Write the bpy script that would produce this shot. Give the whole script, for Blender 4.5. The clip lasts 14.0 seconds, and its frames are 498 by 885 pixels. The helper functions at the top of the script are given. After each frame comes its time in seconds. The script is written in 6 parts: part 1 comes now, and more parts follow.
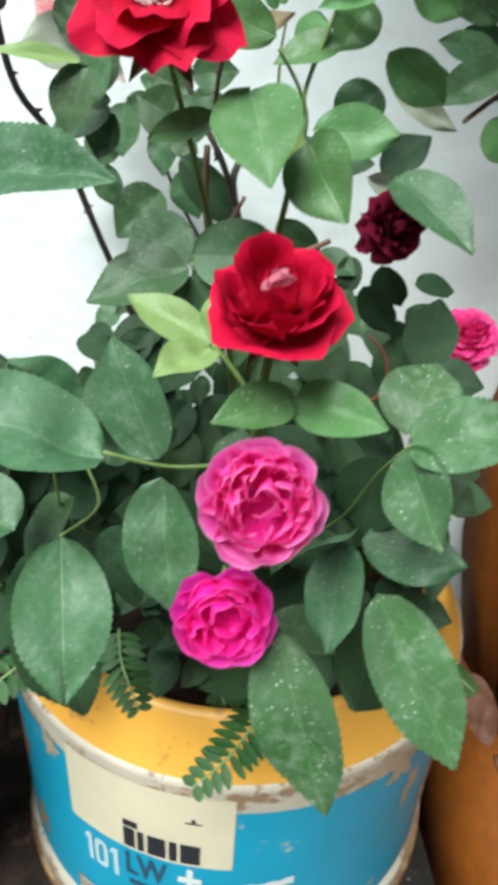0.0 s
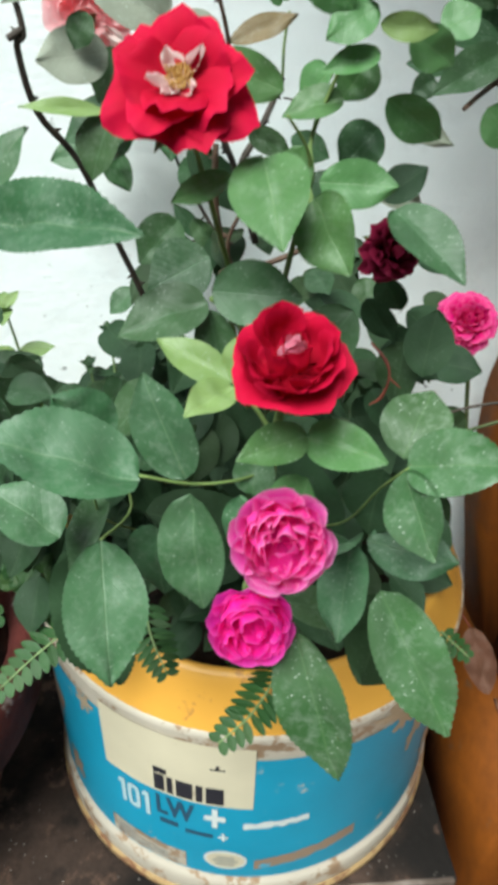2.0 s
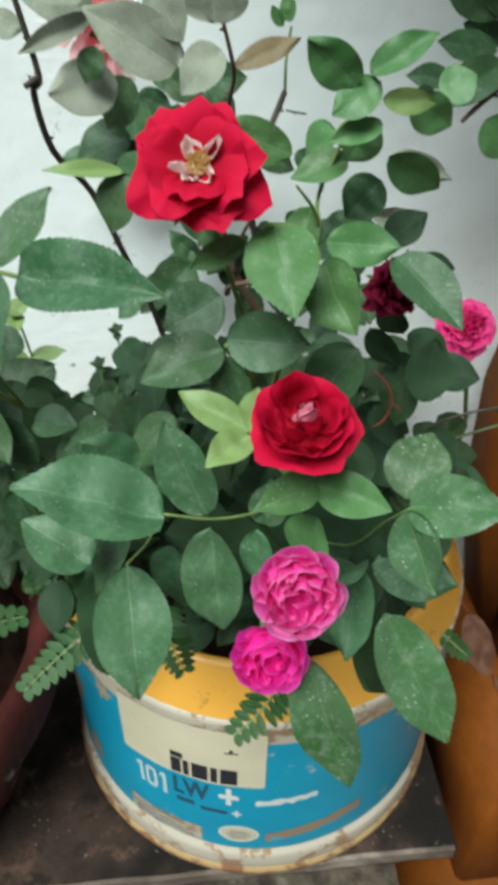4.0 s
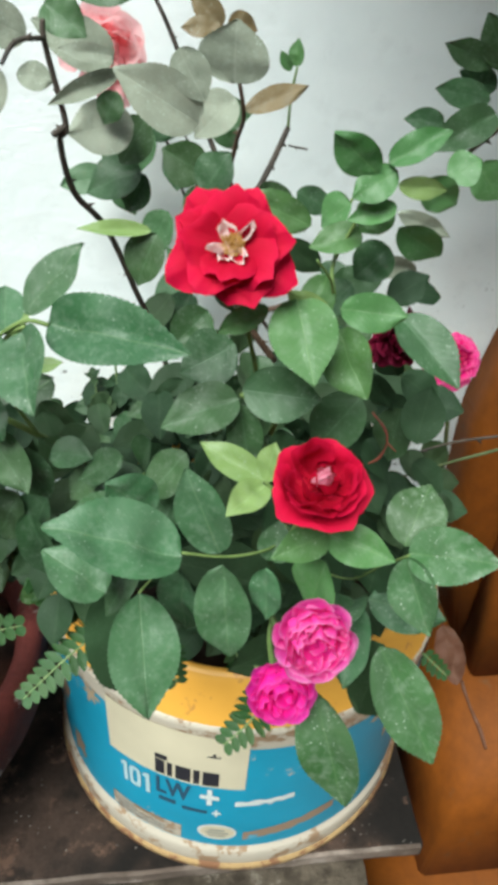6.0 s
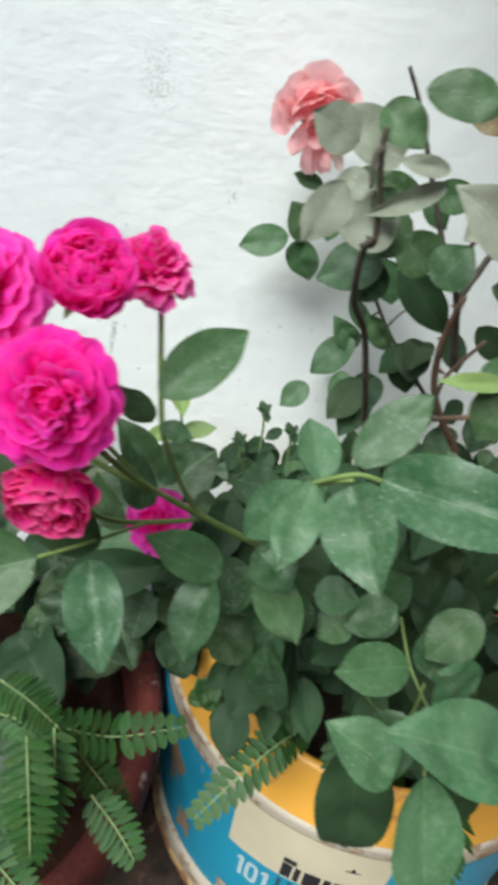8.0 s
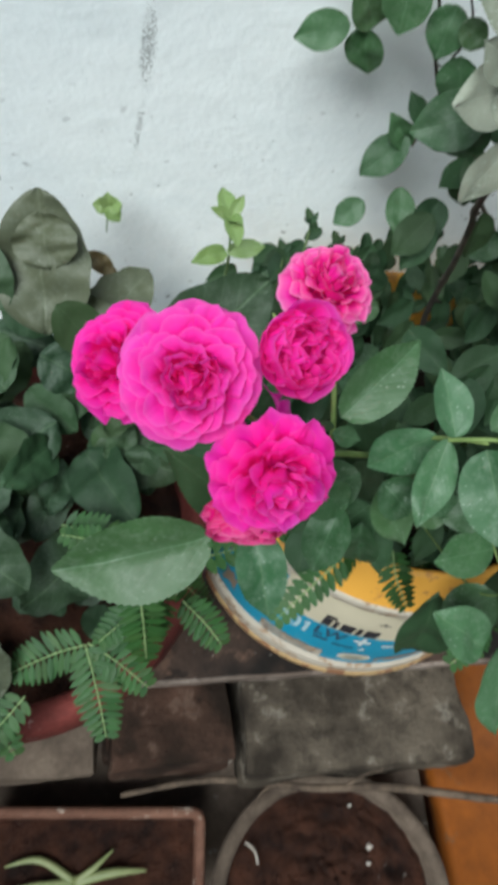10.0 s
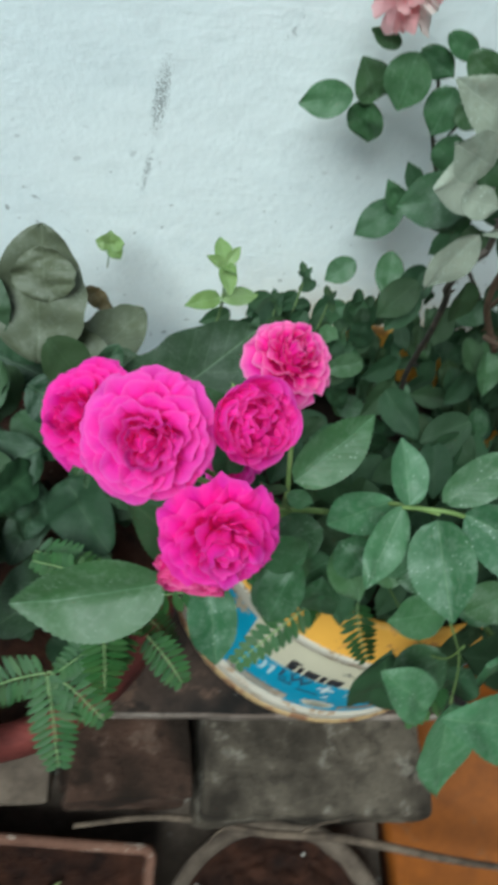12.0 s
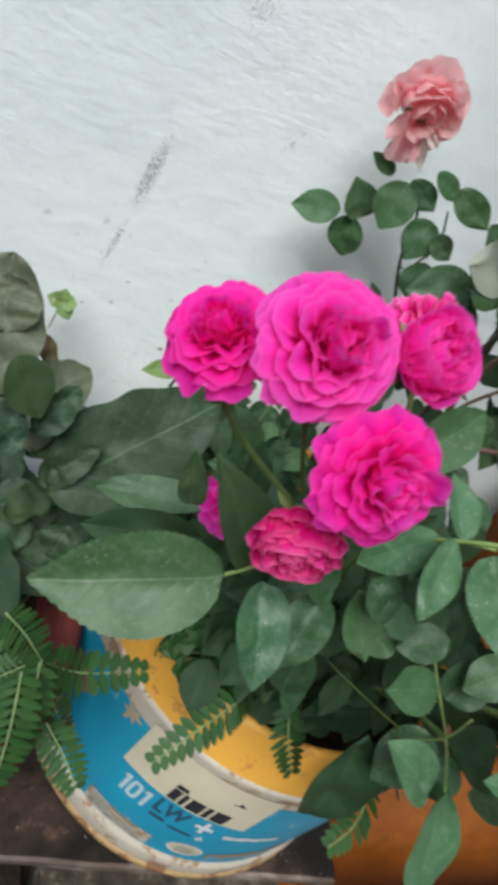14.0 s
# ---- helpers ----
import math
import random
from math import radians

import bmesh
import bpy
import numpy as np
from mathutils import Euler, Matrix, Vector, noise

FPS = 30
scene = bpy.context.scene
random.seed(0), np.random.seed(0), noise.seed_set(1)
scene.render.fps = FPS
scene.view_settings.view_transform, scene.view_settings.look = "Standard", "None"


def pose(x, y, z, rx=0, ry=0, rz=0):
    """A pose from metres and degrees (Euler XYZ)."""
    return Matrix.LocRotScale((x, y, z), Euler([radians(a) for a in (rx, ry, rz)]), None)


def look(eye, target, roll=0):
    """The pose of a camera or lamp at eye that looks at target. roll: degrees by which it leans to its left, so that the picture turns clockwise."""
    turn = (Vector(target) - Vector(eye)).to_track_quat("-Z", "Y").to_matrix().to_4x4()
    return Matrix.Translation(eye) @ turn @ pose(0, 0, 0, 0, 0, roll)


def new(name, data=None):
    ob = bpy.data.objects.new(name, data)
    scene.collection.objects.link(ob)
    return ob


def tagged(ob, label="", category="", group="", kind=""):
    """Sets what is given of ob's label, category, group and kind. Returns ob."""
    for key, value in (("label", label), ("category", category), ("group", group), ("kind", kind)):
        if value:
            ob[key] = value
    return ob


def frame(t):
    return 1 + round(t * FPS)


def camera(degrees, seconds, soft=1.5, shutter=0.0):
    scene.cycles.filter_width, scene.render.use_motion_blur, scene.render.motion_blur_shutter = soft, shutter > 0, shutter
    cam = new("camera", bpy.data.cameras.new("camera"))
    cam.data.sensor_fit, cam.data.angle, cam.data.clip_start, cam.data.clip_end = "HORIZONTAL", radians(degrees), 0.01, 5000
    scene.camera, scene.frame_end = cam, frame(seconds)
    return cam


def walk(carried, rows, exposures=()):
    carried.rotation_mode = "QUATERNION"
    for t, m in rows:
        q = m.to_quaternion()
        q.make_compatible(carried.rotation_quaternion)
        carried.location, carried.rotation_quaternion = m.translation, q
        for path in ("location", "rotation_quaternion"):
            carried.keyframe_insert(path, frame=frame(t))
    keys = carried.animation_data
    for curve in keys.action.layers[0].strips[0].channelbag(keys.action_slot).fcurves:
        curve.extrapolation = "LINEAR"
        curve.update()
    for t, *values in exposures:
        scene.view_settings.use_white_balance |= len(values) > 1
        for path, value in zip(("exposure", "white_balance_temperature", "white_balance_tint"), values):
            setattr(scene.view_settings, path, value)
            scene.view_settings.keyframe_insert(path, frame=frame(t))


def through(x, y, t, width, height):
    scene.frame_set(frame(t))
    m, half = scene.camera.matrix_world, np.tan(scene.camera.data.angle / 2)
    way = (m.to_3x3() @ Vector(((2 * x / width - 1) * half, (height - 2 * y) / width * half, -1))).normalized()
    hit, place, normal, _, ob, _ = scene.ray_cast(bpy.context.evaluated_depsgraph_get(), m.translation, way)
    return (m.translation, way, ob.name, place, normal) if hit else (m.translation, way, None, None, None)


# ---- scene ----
cam = camera(37.9, 14.0, soft=5.2, shutter=0.5)
METRES, EYE, TILT, LEAN, TURN = 0.634, 0.539, -30.4, -3.07, -5.1
ROWS = [
    (0.0, 0.0, 0.0, 0.0, 0.0, 0.0, -0.0),
    (0.5, 0.0007, 0.0102, -0.0307, 3.16, 3.45, 1.88),
    (1.0, 0.0063, 0.0176, -0.0569, 3.36, 8.21, 2.12),
    (1.5, 0.003, 0.0005, -0.0394, 2.64, 6.07, 1.16),
    (2.0, -0.0042, -0.0379, 0.0343, 0.51, -4.43, 1.23),
    (2.5, 0.0041, -0.0484, 0.0502, 1.29, -6.22, 3.29),
    (3.0, -0.0027, -0.0352, 0.0544, -0.81, -7.78, 1.78),
    (3.5, -0.0125, -0.0543, 0.0693, -1.44, -8.0, 0.58),
    (4.0, -0.0096, -0.0625, 0.0714, 0.48, -7.02, 2.06),
    (4.2, -0.0063, -0.0684, 0.0729, 1.59, -4.92, 2.43),
    (6.3, -0.0355, -0.0953, 0.1175, -1.78, -8.02, -0.13),
    (6.5, -0.0387, -0.1009, 0.1262, -1.61, -6.76, -0.29),
    (7.0, -0.074, -0.0897, 0.1395, -0.8, -6.46, -2.31),
    (7.5, -0.1378, -0.0578, 0.1578, -0.07, -6.83, -4.07),
    (8.0, -0.1946, -0.0259, 0.1691, -0.09, -7.33, -4.97),
    (8.5, -0.2467, -0.0041, 0.1758, -0.77, -7.87, -5.51),
    (9.0, -0.2743, 0.0079, 0.1915, -2.43, -11.02, -3.6),
    (9.2, -0.2911, 0.0001, 0.2184, -3.8, -15.4, -4.78),
    (11.3, -0.2779, 0.0181, 0.3381, -1.55, -40.02, -1.17),
    (11.5, -0.2714, 0.0052, 0.3398, -1.13, -37.01, -1.17),
    (12.0, -0.2769, -0.0069, 0.3103, -0.89, -28.48, -8.69),
    (12.5, -0.3217, -0.0201, 0.281, -3.69, -25.29, -17.63),
    (13.0, -0.367, -0.0228, 0.2597, -8.61, -22.6, -21.25),
    (13.5, -0.3749, -0.0136, 0.2323, -13.22, -16.51, -22.15),
    (14.0, -0.3682, 0.0011, 0.1924, -10.89, -12.93, -21.55),
]
walk(cam, [(t, pose(0, 0, EYE, TILT, LEAN, TURN) @ pose(METRES * x, METRES * y, METRES * z, 90 + pitch, roll, yaw)) for t, x, y, z, yaw, pitch, roll in ROWS],
     exposures=[(0.0, 1.37, 6020, -2), (1.5, 1.12, 6100, -2), (2.5, 1.28, 6050, -3), (3.5, 0.93, 6100, -5), (4.0, 0.90, 6050, -5), (6.5, 1.21, 6130, -2), (7.0, 0.88, 6000, -2), (7.5, 1.12, 6200, 0), (8.5, 0.74, 6180, 3), (9.0, 0.64, 6100, 3), (11.5, 0.75, 5640, -7), (12.0, 0.66, 5600, -8), (12.5, 0.64, 5900, 0), (13.5, 0.67, 6050, 3), (14.0, 0.66, 6030, 4)])

# ---- world, sun, exposure ----
world = bpy.data.worlds.new("sky")
scene.world = world
world.use_nodes = True
wn = world.node_tree.nodes
sky = wn.new("ShaderNodeTexSky")
sky.sky_type, sky.sun_disc = "NISHITA", False
sky.sun_elevation, sky.sun_rotation = radians(54.8), radians(214.5)
sky.air_density, sky.dust_density, sky.ozone_density = 1.0, 2.5, 1.0
wn["Background"].inputs["Strength"].default_value = 0.052
world.node_tree.links.new(sky.outputs["Color"], wn["Background"].inputs["Color"])
sun_data = bpy.data.lights.new("sun", "SUN")
sun_data.energy, sun_data.angle, sun_data.color = 2.65, radians(32), (1.0, 0.97, 0.92)
sun = new("sun", sun_data)
sun.matrix_world = look((-1.1, -1.6, 2.75), (0, 0.0, 0.0))


# ---- materials ----
class Mat:
    """A node material with short helpers."""

    def __init__(self, name, rough=0.6, metal=0.0):
        self.m = bpy.data.materials.new(name)
        self.m.use_nodes = True
        self.n, self.l = self.m.node_tree.nodes, self.m.node_tree.links
        self.b = self.n["Principled BSDF"]
        self.b.inputs["Roughness"].default_value = rough
        self.b.inputs["Metallic"].default_value = metal

    def put(self, value, socket):
        if hasattr(value, "is_output"):
            self.l.new(value, socket)
        else:
            socket.default_value = value

    def coords(self, kind="Object"):
        return self.n.new("ShaderNodeTexCoord").outputs[kind]

    def place(self):
        return self.n.new("ShaderNodeNewGeometry").outputs["Position"]

    def noise(self, vec, scale, detail=4, rough=0.55):
        t = self.n.new("ShaderNodeTexNoise")
        self.l.new(vec, t.inputs["Vector"])
        t.inputs["Scale"].default_value, t.inputs["Detail"].default_value, t.inputs["Roughness"].default_value = scale, detail, rough
        return t.outputs["Fac"]

    def voronoi(self, vec, scale, feature="F1"):
        t = self.n.new("ShaderNodeTexVoronoi")
        t.feature = feature
        self.l.new(vec, t.inputs["Vector"])
        t.inputs["Scale"].default_value = scale
        return t.outputs["Distance"]

    def ramp(self, fac, *stops):
        r = self.n.new("ShaderNodeValToRGB")
        self.l.new(fac, r.inputs[0])
        e = r.color_ramp.elements
        while len(e) < len(stops):
            e.new(0.5)
        for k, (pos, col) in enumerate(stops):
            e[k].position = pos
            e[k].color = (*col, 1) if isinstance(col, tuple) else (col, col, col, 1)
        return r.outputs[0]

    def mix(self, fac, a, b, blend="MIX"):
        x = self.n.new("ShaderNodeMix")
        x.data_type, x.blend_type = "RGBA", blend
        self.put(fac, x.inputs[0])
        self.put((*a, 1) if isinstance(a, tuple) else a, x.inputs[6])
        self.put((*b, 1) if isinstance(b, tuple) else b, x.inputs[7])
        return x.outputs[2]

    def math(self, op, a, b=0.0, c=0.0):
        x = self.n.new("ShaderNodeMath")
        x.operation = op
        for v, s in zip((a, b, c), x.inputs):
            self.put(v, s)
        return x.outputs[0]

    def split(self, vec):
        s = self.n.new("ShaderNodeSeparateXYZ")
        self.l.new(vec, s.inputs[0])
        return s.outputs

    def random(self):
        return self.n.new("ShaderNodeObjectInfo").outputs["Random"]

    def color(self, c):
        self.put((*c, 1) if isinstance(c, tuple) else c, self.b.inputs["Base Color"])
        return self

    def rough(self, r):
        self.put(r, self.b.inputs["Roughness"])
        return self

    def bump(self, height, strength=0.3, distance=0.002):
        x = self.n.new("ShaderNodeBump")
        x.inputs["Strength"].default_value, x.inputs["Distance"].default_value = strength, distance
        self.l.new(height, x.inputs["Height"])
        self.l.new(x.outputs[0], self.b.inputs["Normal"])
        return self


def speckled(name, dark, light, scale, rough=0.85, bump=0.4, depth=0.002, spots=None):
    """Earth, stone and worn paint: two scales of noise, with optional spots of a third colour."""
    m = Mat(name, rough)
    m.b.inputs["Specular IOR Level"].default_value = 0.25
    p = m.place()
    big, fine = m.noise(p, scale, 5), m.noise(p, scale * 9, 4, 0.7)
    col = m.mix(m.ramp(big, (0.32, 0.0), (0.68, 1.0)), dark, light)
    col = m.mix(0.35, col, m.ramp(fine, (0.3, 0.25), (0.7, 0.8)), "OVERLAY")
    if spots:
        colour, size, amount = spots
        mask = m.ramp(m.noise(p, size, 6, 0.7), (amount, 0.0), (min(1, amount + 0.06), 1.0))
        col = m.mix(mask, col, colour)
    m.color(col)
    m.bump(m.math("ADD", fine, m.math("MULTIPLY", big, 1.5)), bump, depth)
    return m.m


def rough_stone(name, dark, light, chip, depth=0.004):
    """Old broken masonry: broad stains, mortar smears, pits and pale chipped spots."""
    m = Mat(name, 0.95)
    m.b.inputs["Specular IOR Level"].default_value = 0.2
    p = m.place()
    broad, mid, fine = m.noise(p, 13, 3), m.noise(p, 42, 5, 0.6), m.noise(p, 230, 4, 0.7)
    col = m.mix(m.ramp(broad, (0.36, 0.0), (0.62, 1.0)), dark, light)
    col = m.mix(m.math("MULTIPLY", m.ramp(mid, (0.36, 1.0), (0.50, 0.0)), 0.7), col, dark)
    col = m.mix(m.math("MULTIPLY", m.ramp(m.noise(p, 26, 6, 0.7), (0.56, 0.0), (0.62, 1.0)), 0.75), col, chip)
    lime = m.math("MULTIPLY", m.ramp(m.voronoi(p, 190), (0.09, 1.0), (0.16, 0.0)), m.ramp(m.noise(p, 30, 2), (0.52, 0.0), (0.62, 0.7)))
    col = m.mix(lime, col, (0.34, 0.30, 0.27)) if depth < 0.002 else col
    col = m.mix(0.3, col, m.ramp(fine, (0.3, 0.25), (0.7, 0.75)), "OVERLAY")
    m.color(col)
    m.bump(m.math("ADD", m.math("MULTIPLY", mid, 2.2), m.math("ADD", m.math("MULTIPLY", fine, 0.5), m.math("MULTIPLY", broad, 1.5))), 0.8, depth)
    return m.m


def wall_paint():
    m = Mat("whitewashed_plaster", 0.85)
    p = m.place()
    blotch, fine, grain = m.noise(p, 3.2, 5), m.noise(p, 46, 6, 0.6), m.noise(p, 260, 3)
    wide = m.n.new("ShaderNodeMapping")
    wide.inputs["Scale"].default_value = (1.0, 1.0, 2.4)
    m.l.new(p, wide.inputs["Vector"])
    brush = m.noise(wide.outputs[0], 34, 5, 0.65)
    flat = m.n.new("ShaderNodeMapping")
    flat.inputs["Scale"].default_value = (0.9, 1.0, 2.2)
    m.l.new(p, flat.inputs["Vector"])
    stroke = m.noise(flat.outputs[0], 95, 4, 0.7)
    col = m.mix(m.ramp(blotch, (0.35, 0.0), (0.65, 1.0)), (0.84, 0.90, 0.93), (0.89, 0.93, 0.945))
    col = m.mix(m.ramp(fine, (0.30, 0.30), (0.45, 0.0)), col, (0.70, 0.74, 0.76))
    smear = m.ramp(m.noise(wide.outputs[0], 7, 4, 0.55), (0.53, 0.0), (0.66, 0.30))
    col = m.mix(smear, col, (0.74, 0.80, 0.83))
    x, y, z = m.split(p)
    # mould streak, broken into flecks, that leans along its height
    def streak(cx, cz, lean, half_w, half_h, fleck, amount, tone):
        dz = m.math("SUBTRACT", z, cz)
        dx = m.math("SUBTRACT", m.math("SUBTRACT", x, cx), m.math("MULTIPLY", dz, lean))
        e = m.math("ADD", m.math("POWER", m.math("DIVIDE", dx, half_w), 2.0), m.math("POWER", m.math("DIVIDE", dz, half_h), 2.0))
        near = m.math("SUBTRACT", 1.0, e)
        f = m.noise(p, fleck, 5, 0.7)
        mask = m.ramp(m.math("MULTIPLY", m.math("MAXIMUM", near, 0.0), f), (amount, 0.0), (amount + 0.1, 1.0))
        return m.math("MULTIPLY", mask, tone)
    for s in STREAKS:
        col = m.mix(streak(*s), col, (0.16, 0.17, 0.17))
    spots = m.ramp(m.noise(p, 120, 3, 0.5), (0.685, 0.0), (0.71, 0.8))
    low = m.ramp(z, (0.24, 1.0), (0.40, 0.0))
    col = m.mix(m.math("MULTIPLY", spots, low), col, (0.15, 0.15, 0.15))
    m.color(col)
    m.bump(m.math("ADD", m.math("MULTIPLY", fine, 1.0), m.math("ADD", m.math("MULTIPLY", grain, 0.2), m.math("ADD", m.math("MULTIPLY", brush, 0.35), m.math("MULTIPLY", stroke, m.ramp(m.noise(p, 5, 2), (0.45, 0.05), (0.62, 0.55)))))), 0.5, 0.0022)
    return m.m


STREAKS = [(-0.165, 0.401, 0.06, 0.013, 0.066, 520, 0.43, 0.75), (-0.170, 0.342, 0.12, 0.006, 0.052, 600, 0.44, 0.7), (-0.145, 0.527, 0.0, 0.030, 0.055, 480, 0.47, 0.4), (-0.089, 0.464, 0.3, 0.012, 0.03, 300, 0.50, 0.5)]
PLASTER = wall_paint()
CONCRETE = speckled("paving_concrete", (0.060, 0.043, 0.033), (0.155, 0.12, 0.095), 9, 0.9, 0.5, 0.003, ((0.30, 0.28, 0.25), 40, 0.62))
SLAB = rough_stone("dark_stone_slab", (0.012, 0.010, 0.009), (0.062, 0.040, 0.031), (0.120, 0.070, 0.050), 0.0016)
EDGESTONE = rough_stone("chipped_slab_edge", (0.10, 0.075, 0.062), (0.26, 0.21, 0.18), (0.34, 0.29, 0.26), 0.001)
BRICK = rough_stone("weathered_grey_block", (0.026, 0.020, 0.015), (0.112, 0.090, 0.068), (0.19, 0.165, 0.135))
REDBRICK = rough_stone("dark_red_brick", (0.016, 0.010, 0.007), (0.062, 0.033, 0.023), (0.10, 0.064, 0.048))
SOIL = speckled("reddish_soil", (0.013, 0.0055, 0.004), (0.072, 0.027, 0.015), 38, 1.0, 1.0, 0.006, ((0.13, 0.08, 0.06), 120, 0.66))
DARKSOIL = speckled("dark_soil", (0.012, 0.008, 0.006), (0.045, 0.025, 0.018), 45, 1.0, 1.0, 0.006)
MAROON = speckled("worn_maroon_paint", (0.065, 0.015, 0.013), (0.165, 0.036, 0.030), 18, 0.8, 0.6, 0.003, ((0.36, 0.28, 0.26), 34, 0.60))
SEAM = speckled("dirty_mortar", (0.12, 0.048, 0.022), (0.24, 0.13, 0.09), 90, 0.95, 0.8, 0.002)
ORANGE = speckled("orange_paint", (0.125, 0.034, 0.002), (0.205, 0.058, 0.004), 6, 0.72, 0.3, 0.001, ((0.13, 0.055, 0.02), 30, 0.62))
TERRACOTTA = speckled("terracotta", (0.10, 0.045, 0.030), (0.20, 0.105, 0.073), 20, 0.85, 0.4, 0.001, ((0.42, 0.34, 0.28), 50, 0.60))
DRYWOOD = speckled("dry_wood", (0.045, 0.032, 0.024), (0.15, 0.11, 0.08), 60, 0.85, 0.6, 0.001)
GREYCLAY = speckled("lime_stained_clay", (0.058, 0.042, 0.032), (0.155, 0.118, 0.090), 24, 0.9, 0.5, 0.002)


# ---- mesh helpers ----
def link(name, bm, material, parent=None, label="", smooth=True):
    me = bpy.data.meshes.new(name)
    bm.normal_update()
    bm.to_mesh(me)
    bm.free()
    if smooth:
        me.polygons.foreach_set("use_smooth", [True] * len(me.polygons))
    for mt in material if isinstance(material, (list, tuple)) else [material]:
        me.materials.append(mt)
    ob = new(name, me)
    if parent:
        ob.parent = parent
    if label:
        ob["label"] = label
    return ob


def part(name, bm, material, parent, label="", smooth=True):
    return link(name, bm, material, parent, label, smooth)


def block(x0, x1, y0, y1, z0, z1, bevel=0.0, jitter=0.0, cuts=0, seed=1):
    """A box with rounded edges and, if asked, an uneven rough surface."""
    bm = bmesh.new()
    bmesh.ops.create_cube(bm, size=1)
    for v in bm.verts:
        v.co = Vector((x0 + (v.co.x + 0.5) * (x1 - x0), y0 + (v.co.y + 0.5) * (y1 - y0), z0 + (v.co.z + 0.5) * (z1 - z0)))
    if bevel:
        bmesh.ops.bevel(bm, geom=bm.edges[:], offset=bevel, segments=2, affect="EDGES", profile=0.6)
    if cuts:
        bmesh.ops.subdivide_edges(bm, edges=bm.edges[:], cuts=cuts, use_grid_fill=True)
    if jitter:
        for v in bm.verts:
            p = v.co * 40 + Vector((seed * 7.3, seed * 3.1, 0))
            v.co += jitter * (0.7 * noise.noise_vector(p) + 1.1 * noise.noise_vector(p * 0.45))
    return bm


def lathe(profile, n=72, wobble=0.0, seed=0):
    """A body of revolution from (radius, height) pairs, open at both ends."""
    bm = bmesh.new()
    rings = []
    for r, z in profile:
        ring = []
        for k in range(n):
            a = 2 * math.pi * k / n
            rr = r * (1 + wobble * noise.noise(Vector((math.cos(a) * 1.7 + seed, math.sin(a) * 1.7, z * 9))))
            ring.append(bm.verts.new((rr * math.cos(a), rr * math.sin(a), z)))
        rings.append(ring)
    for a, b in zip(rings, rings[1:]):
        for k in range(n):
            bm.faces.new((a[k], a[(k + 1) % n], b[(k + 1) % n], b[k]))
    return bm


def earth(radius, z, height=0.01, n=48, rings=18, seed=3):
    """Loose soil filling a round pot."""
    bm = bmesh.new()
    mid = bm.verts.new((0, 0, z + height))
    last = None
    for i in range(1, rings + 1):
        r = radius * i / rings
        ring = []
        for k in range(n):
            a = 2 * math.pi * k / n
            p = Vector((r * math.cos(a), r * math.sin(a), 0))
            ring.append(bm.verts.new((p.x, p.y, z + height * (1 - (i / rings) ** 2) + height * 0.7 * noise.noise(p * 60 + Vector((seed, 0, 0))) + height * 0.5 * noise.noise(p * 170))))
        for k in range(n):
            if last:
                bm.faces.new((last[k], ring[k], ring[(k + 1) % n], last[(k + 1) % n]))
            else:
                bm.faces.new((mid, ring[k], ring[(k + 1) % n]))
        last = ring
    return bm


def tube(points, radii, sides=7):
    """A tapered stem through the points, smoothed between them."""
    pts = [Vector(p) for p in points]
    if not isinstance(radii, (list, tuple)):
        radii = [radii] * len(pts)
    path, rad = [], []
    for i in range(len(pts) - 1):
        p0, p1, p2, p3 = pts[max(0, i - 1)], pts[i], pts[i + 1], pts[min(len(pts) - 1, i + 2)]
        for s in range(5):
            t = s / 5
            path.append(0.5 * (2 * p1 + (p2 - p0) * t + (2 * p0 - 5 * p1 + 4 * p2 - p3) * t * t + (3 * p1 - p0 - 3 * p2 + p3) * t ** 3))
            rad.append(radii[i] * (1 - t) + radii[i + 1] * t)
    path.append(pts[-1])
    rad.append(radii[-1])
    bm = bmesh.new()
    last, side = None, Vector((1, 0.3, 0.2))
    for i, p in enumerate(path):
        d = (path[min(i + 1, len(path) - 1)] - path[max(0, i - 1)]).normalized()
        side = (side - d * side.dot(d)).normalized()
        up = d.cross(side)
        ring = [bm.verts.new(p + rad[i] * (math.cos(2 * math.pi * k / sides) * side + math.sin(2 * math.pi * k / sides) * up)) for k in range(sides)]
        if last:
            for k in range(sides):
                bm.faces.new((last[k], last[(k + 1) % sides], ring[(k + 1) % sides], ring[k]))
        else:
            bm.faces.new(ring[::-1])
        last = ring
    bm.faces.new(last)
    return bm


def thing(name, label, category, group="", at=(0, 0, 0)):
    ob = new(name)
    ob.location = at
    ob.empty_display_size = 0.02
    return tagged(ob, label, category, group)


# ---- large structure ----
GROUND_Z, WALL_Y, SLAB_FRONT, SLAB_RIGHT, SLAB_Z = -0.22, 0.548, 0.236, 0.196, -0.013


def ground_sheet():
    bm = bmesh.new()
    n = 60
    grid = {}
    for i in range(n + 1):
        for j in range(n + 1):
            u, v = i / n * 2 - 1, j / n * 2 - 1
            x, y = 40 * math.copysign(abs(u) ** 5, u) + 0.8 * u, 40 * math.copysign(abs(v) ** 5, v) + 0.8 * v
            grid[i, j] = bm.verts.new((x, y, GROUND_Z + 0.006 * noise.noise(Vector((x * 6, y * 6, 0))) - 0.004))
    for i in range(n):
        for j in range(n):
            bm.faces.new((grid[i, j], grid[i + 1, j], grid[i + 1, j + 1], grid[i, j + 1]))
    return bm


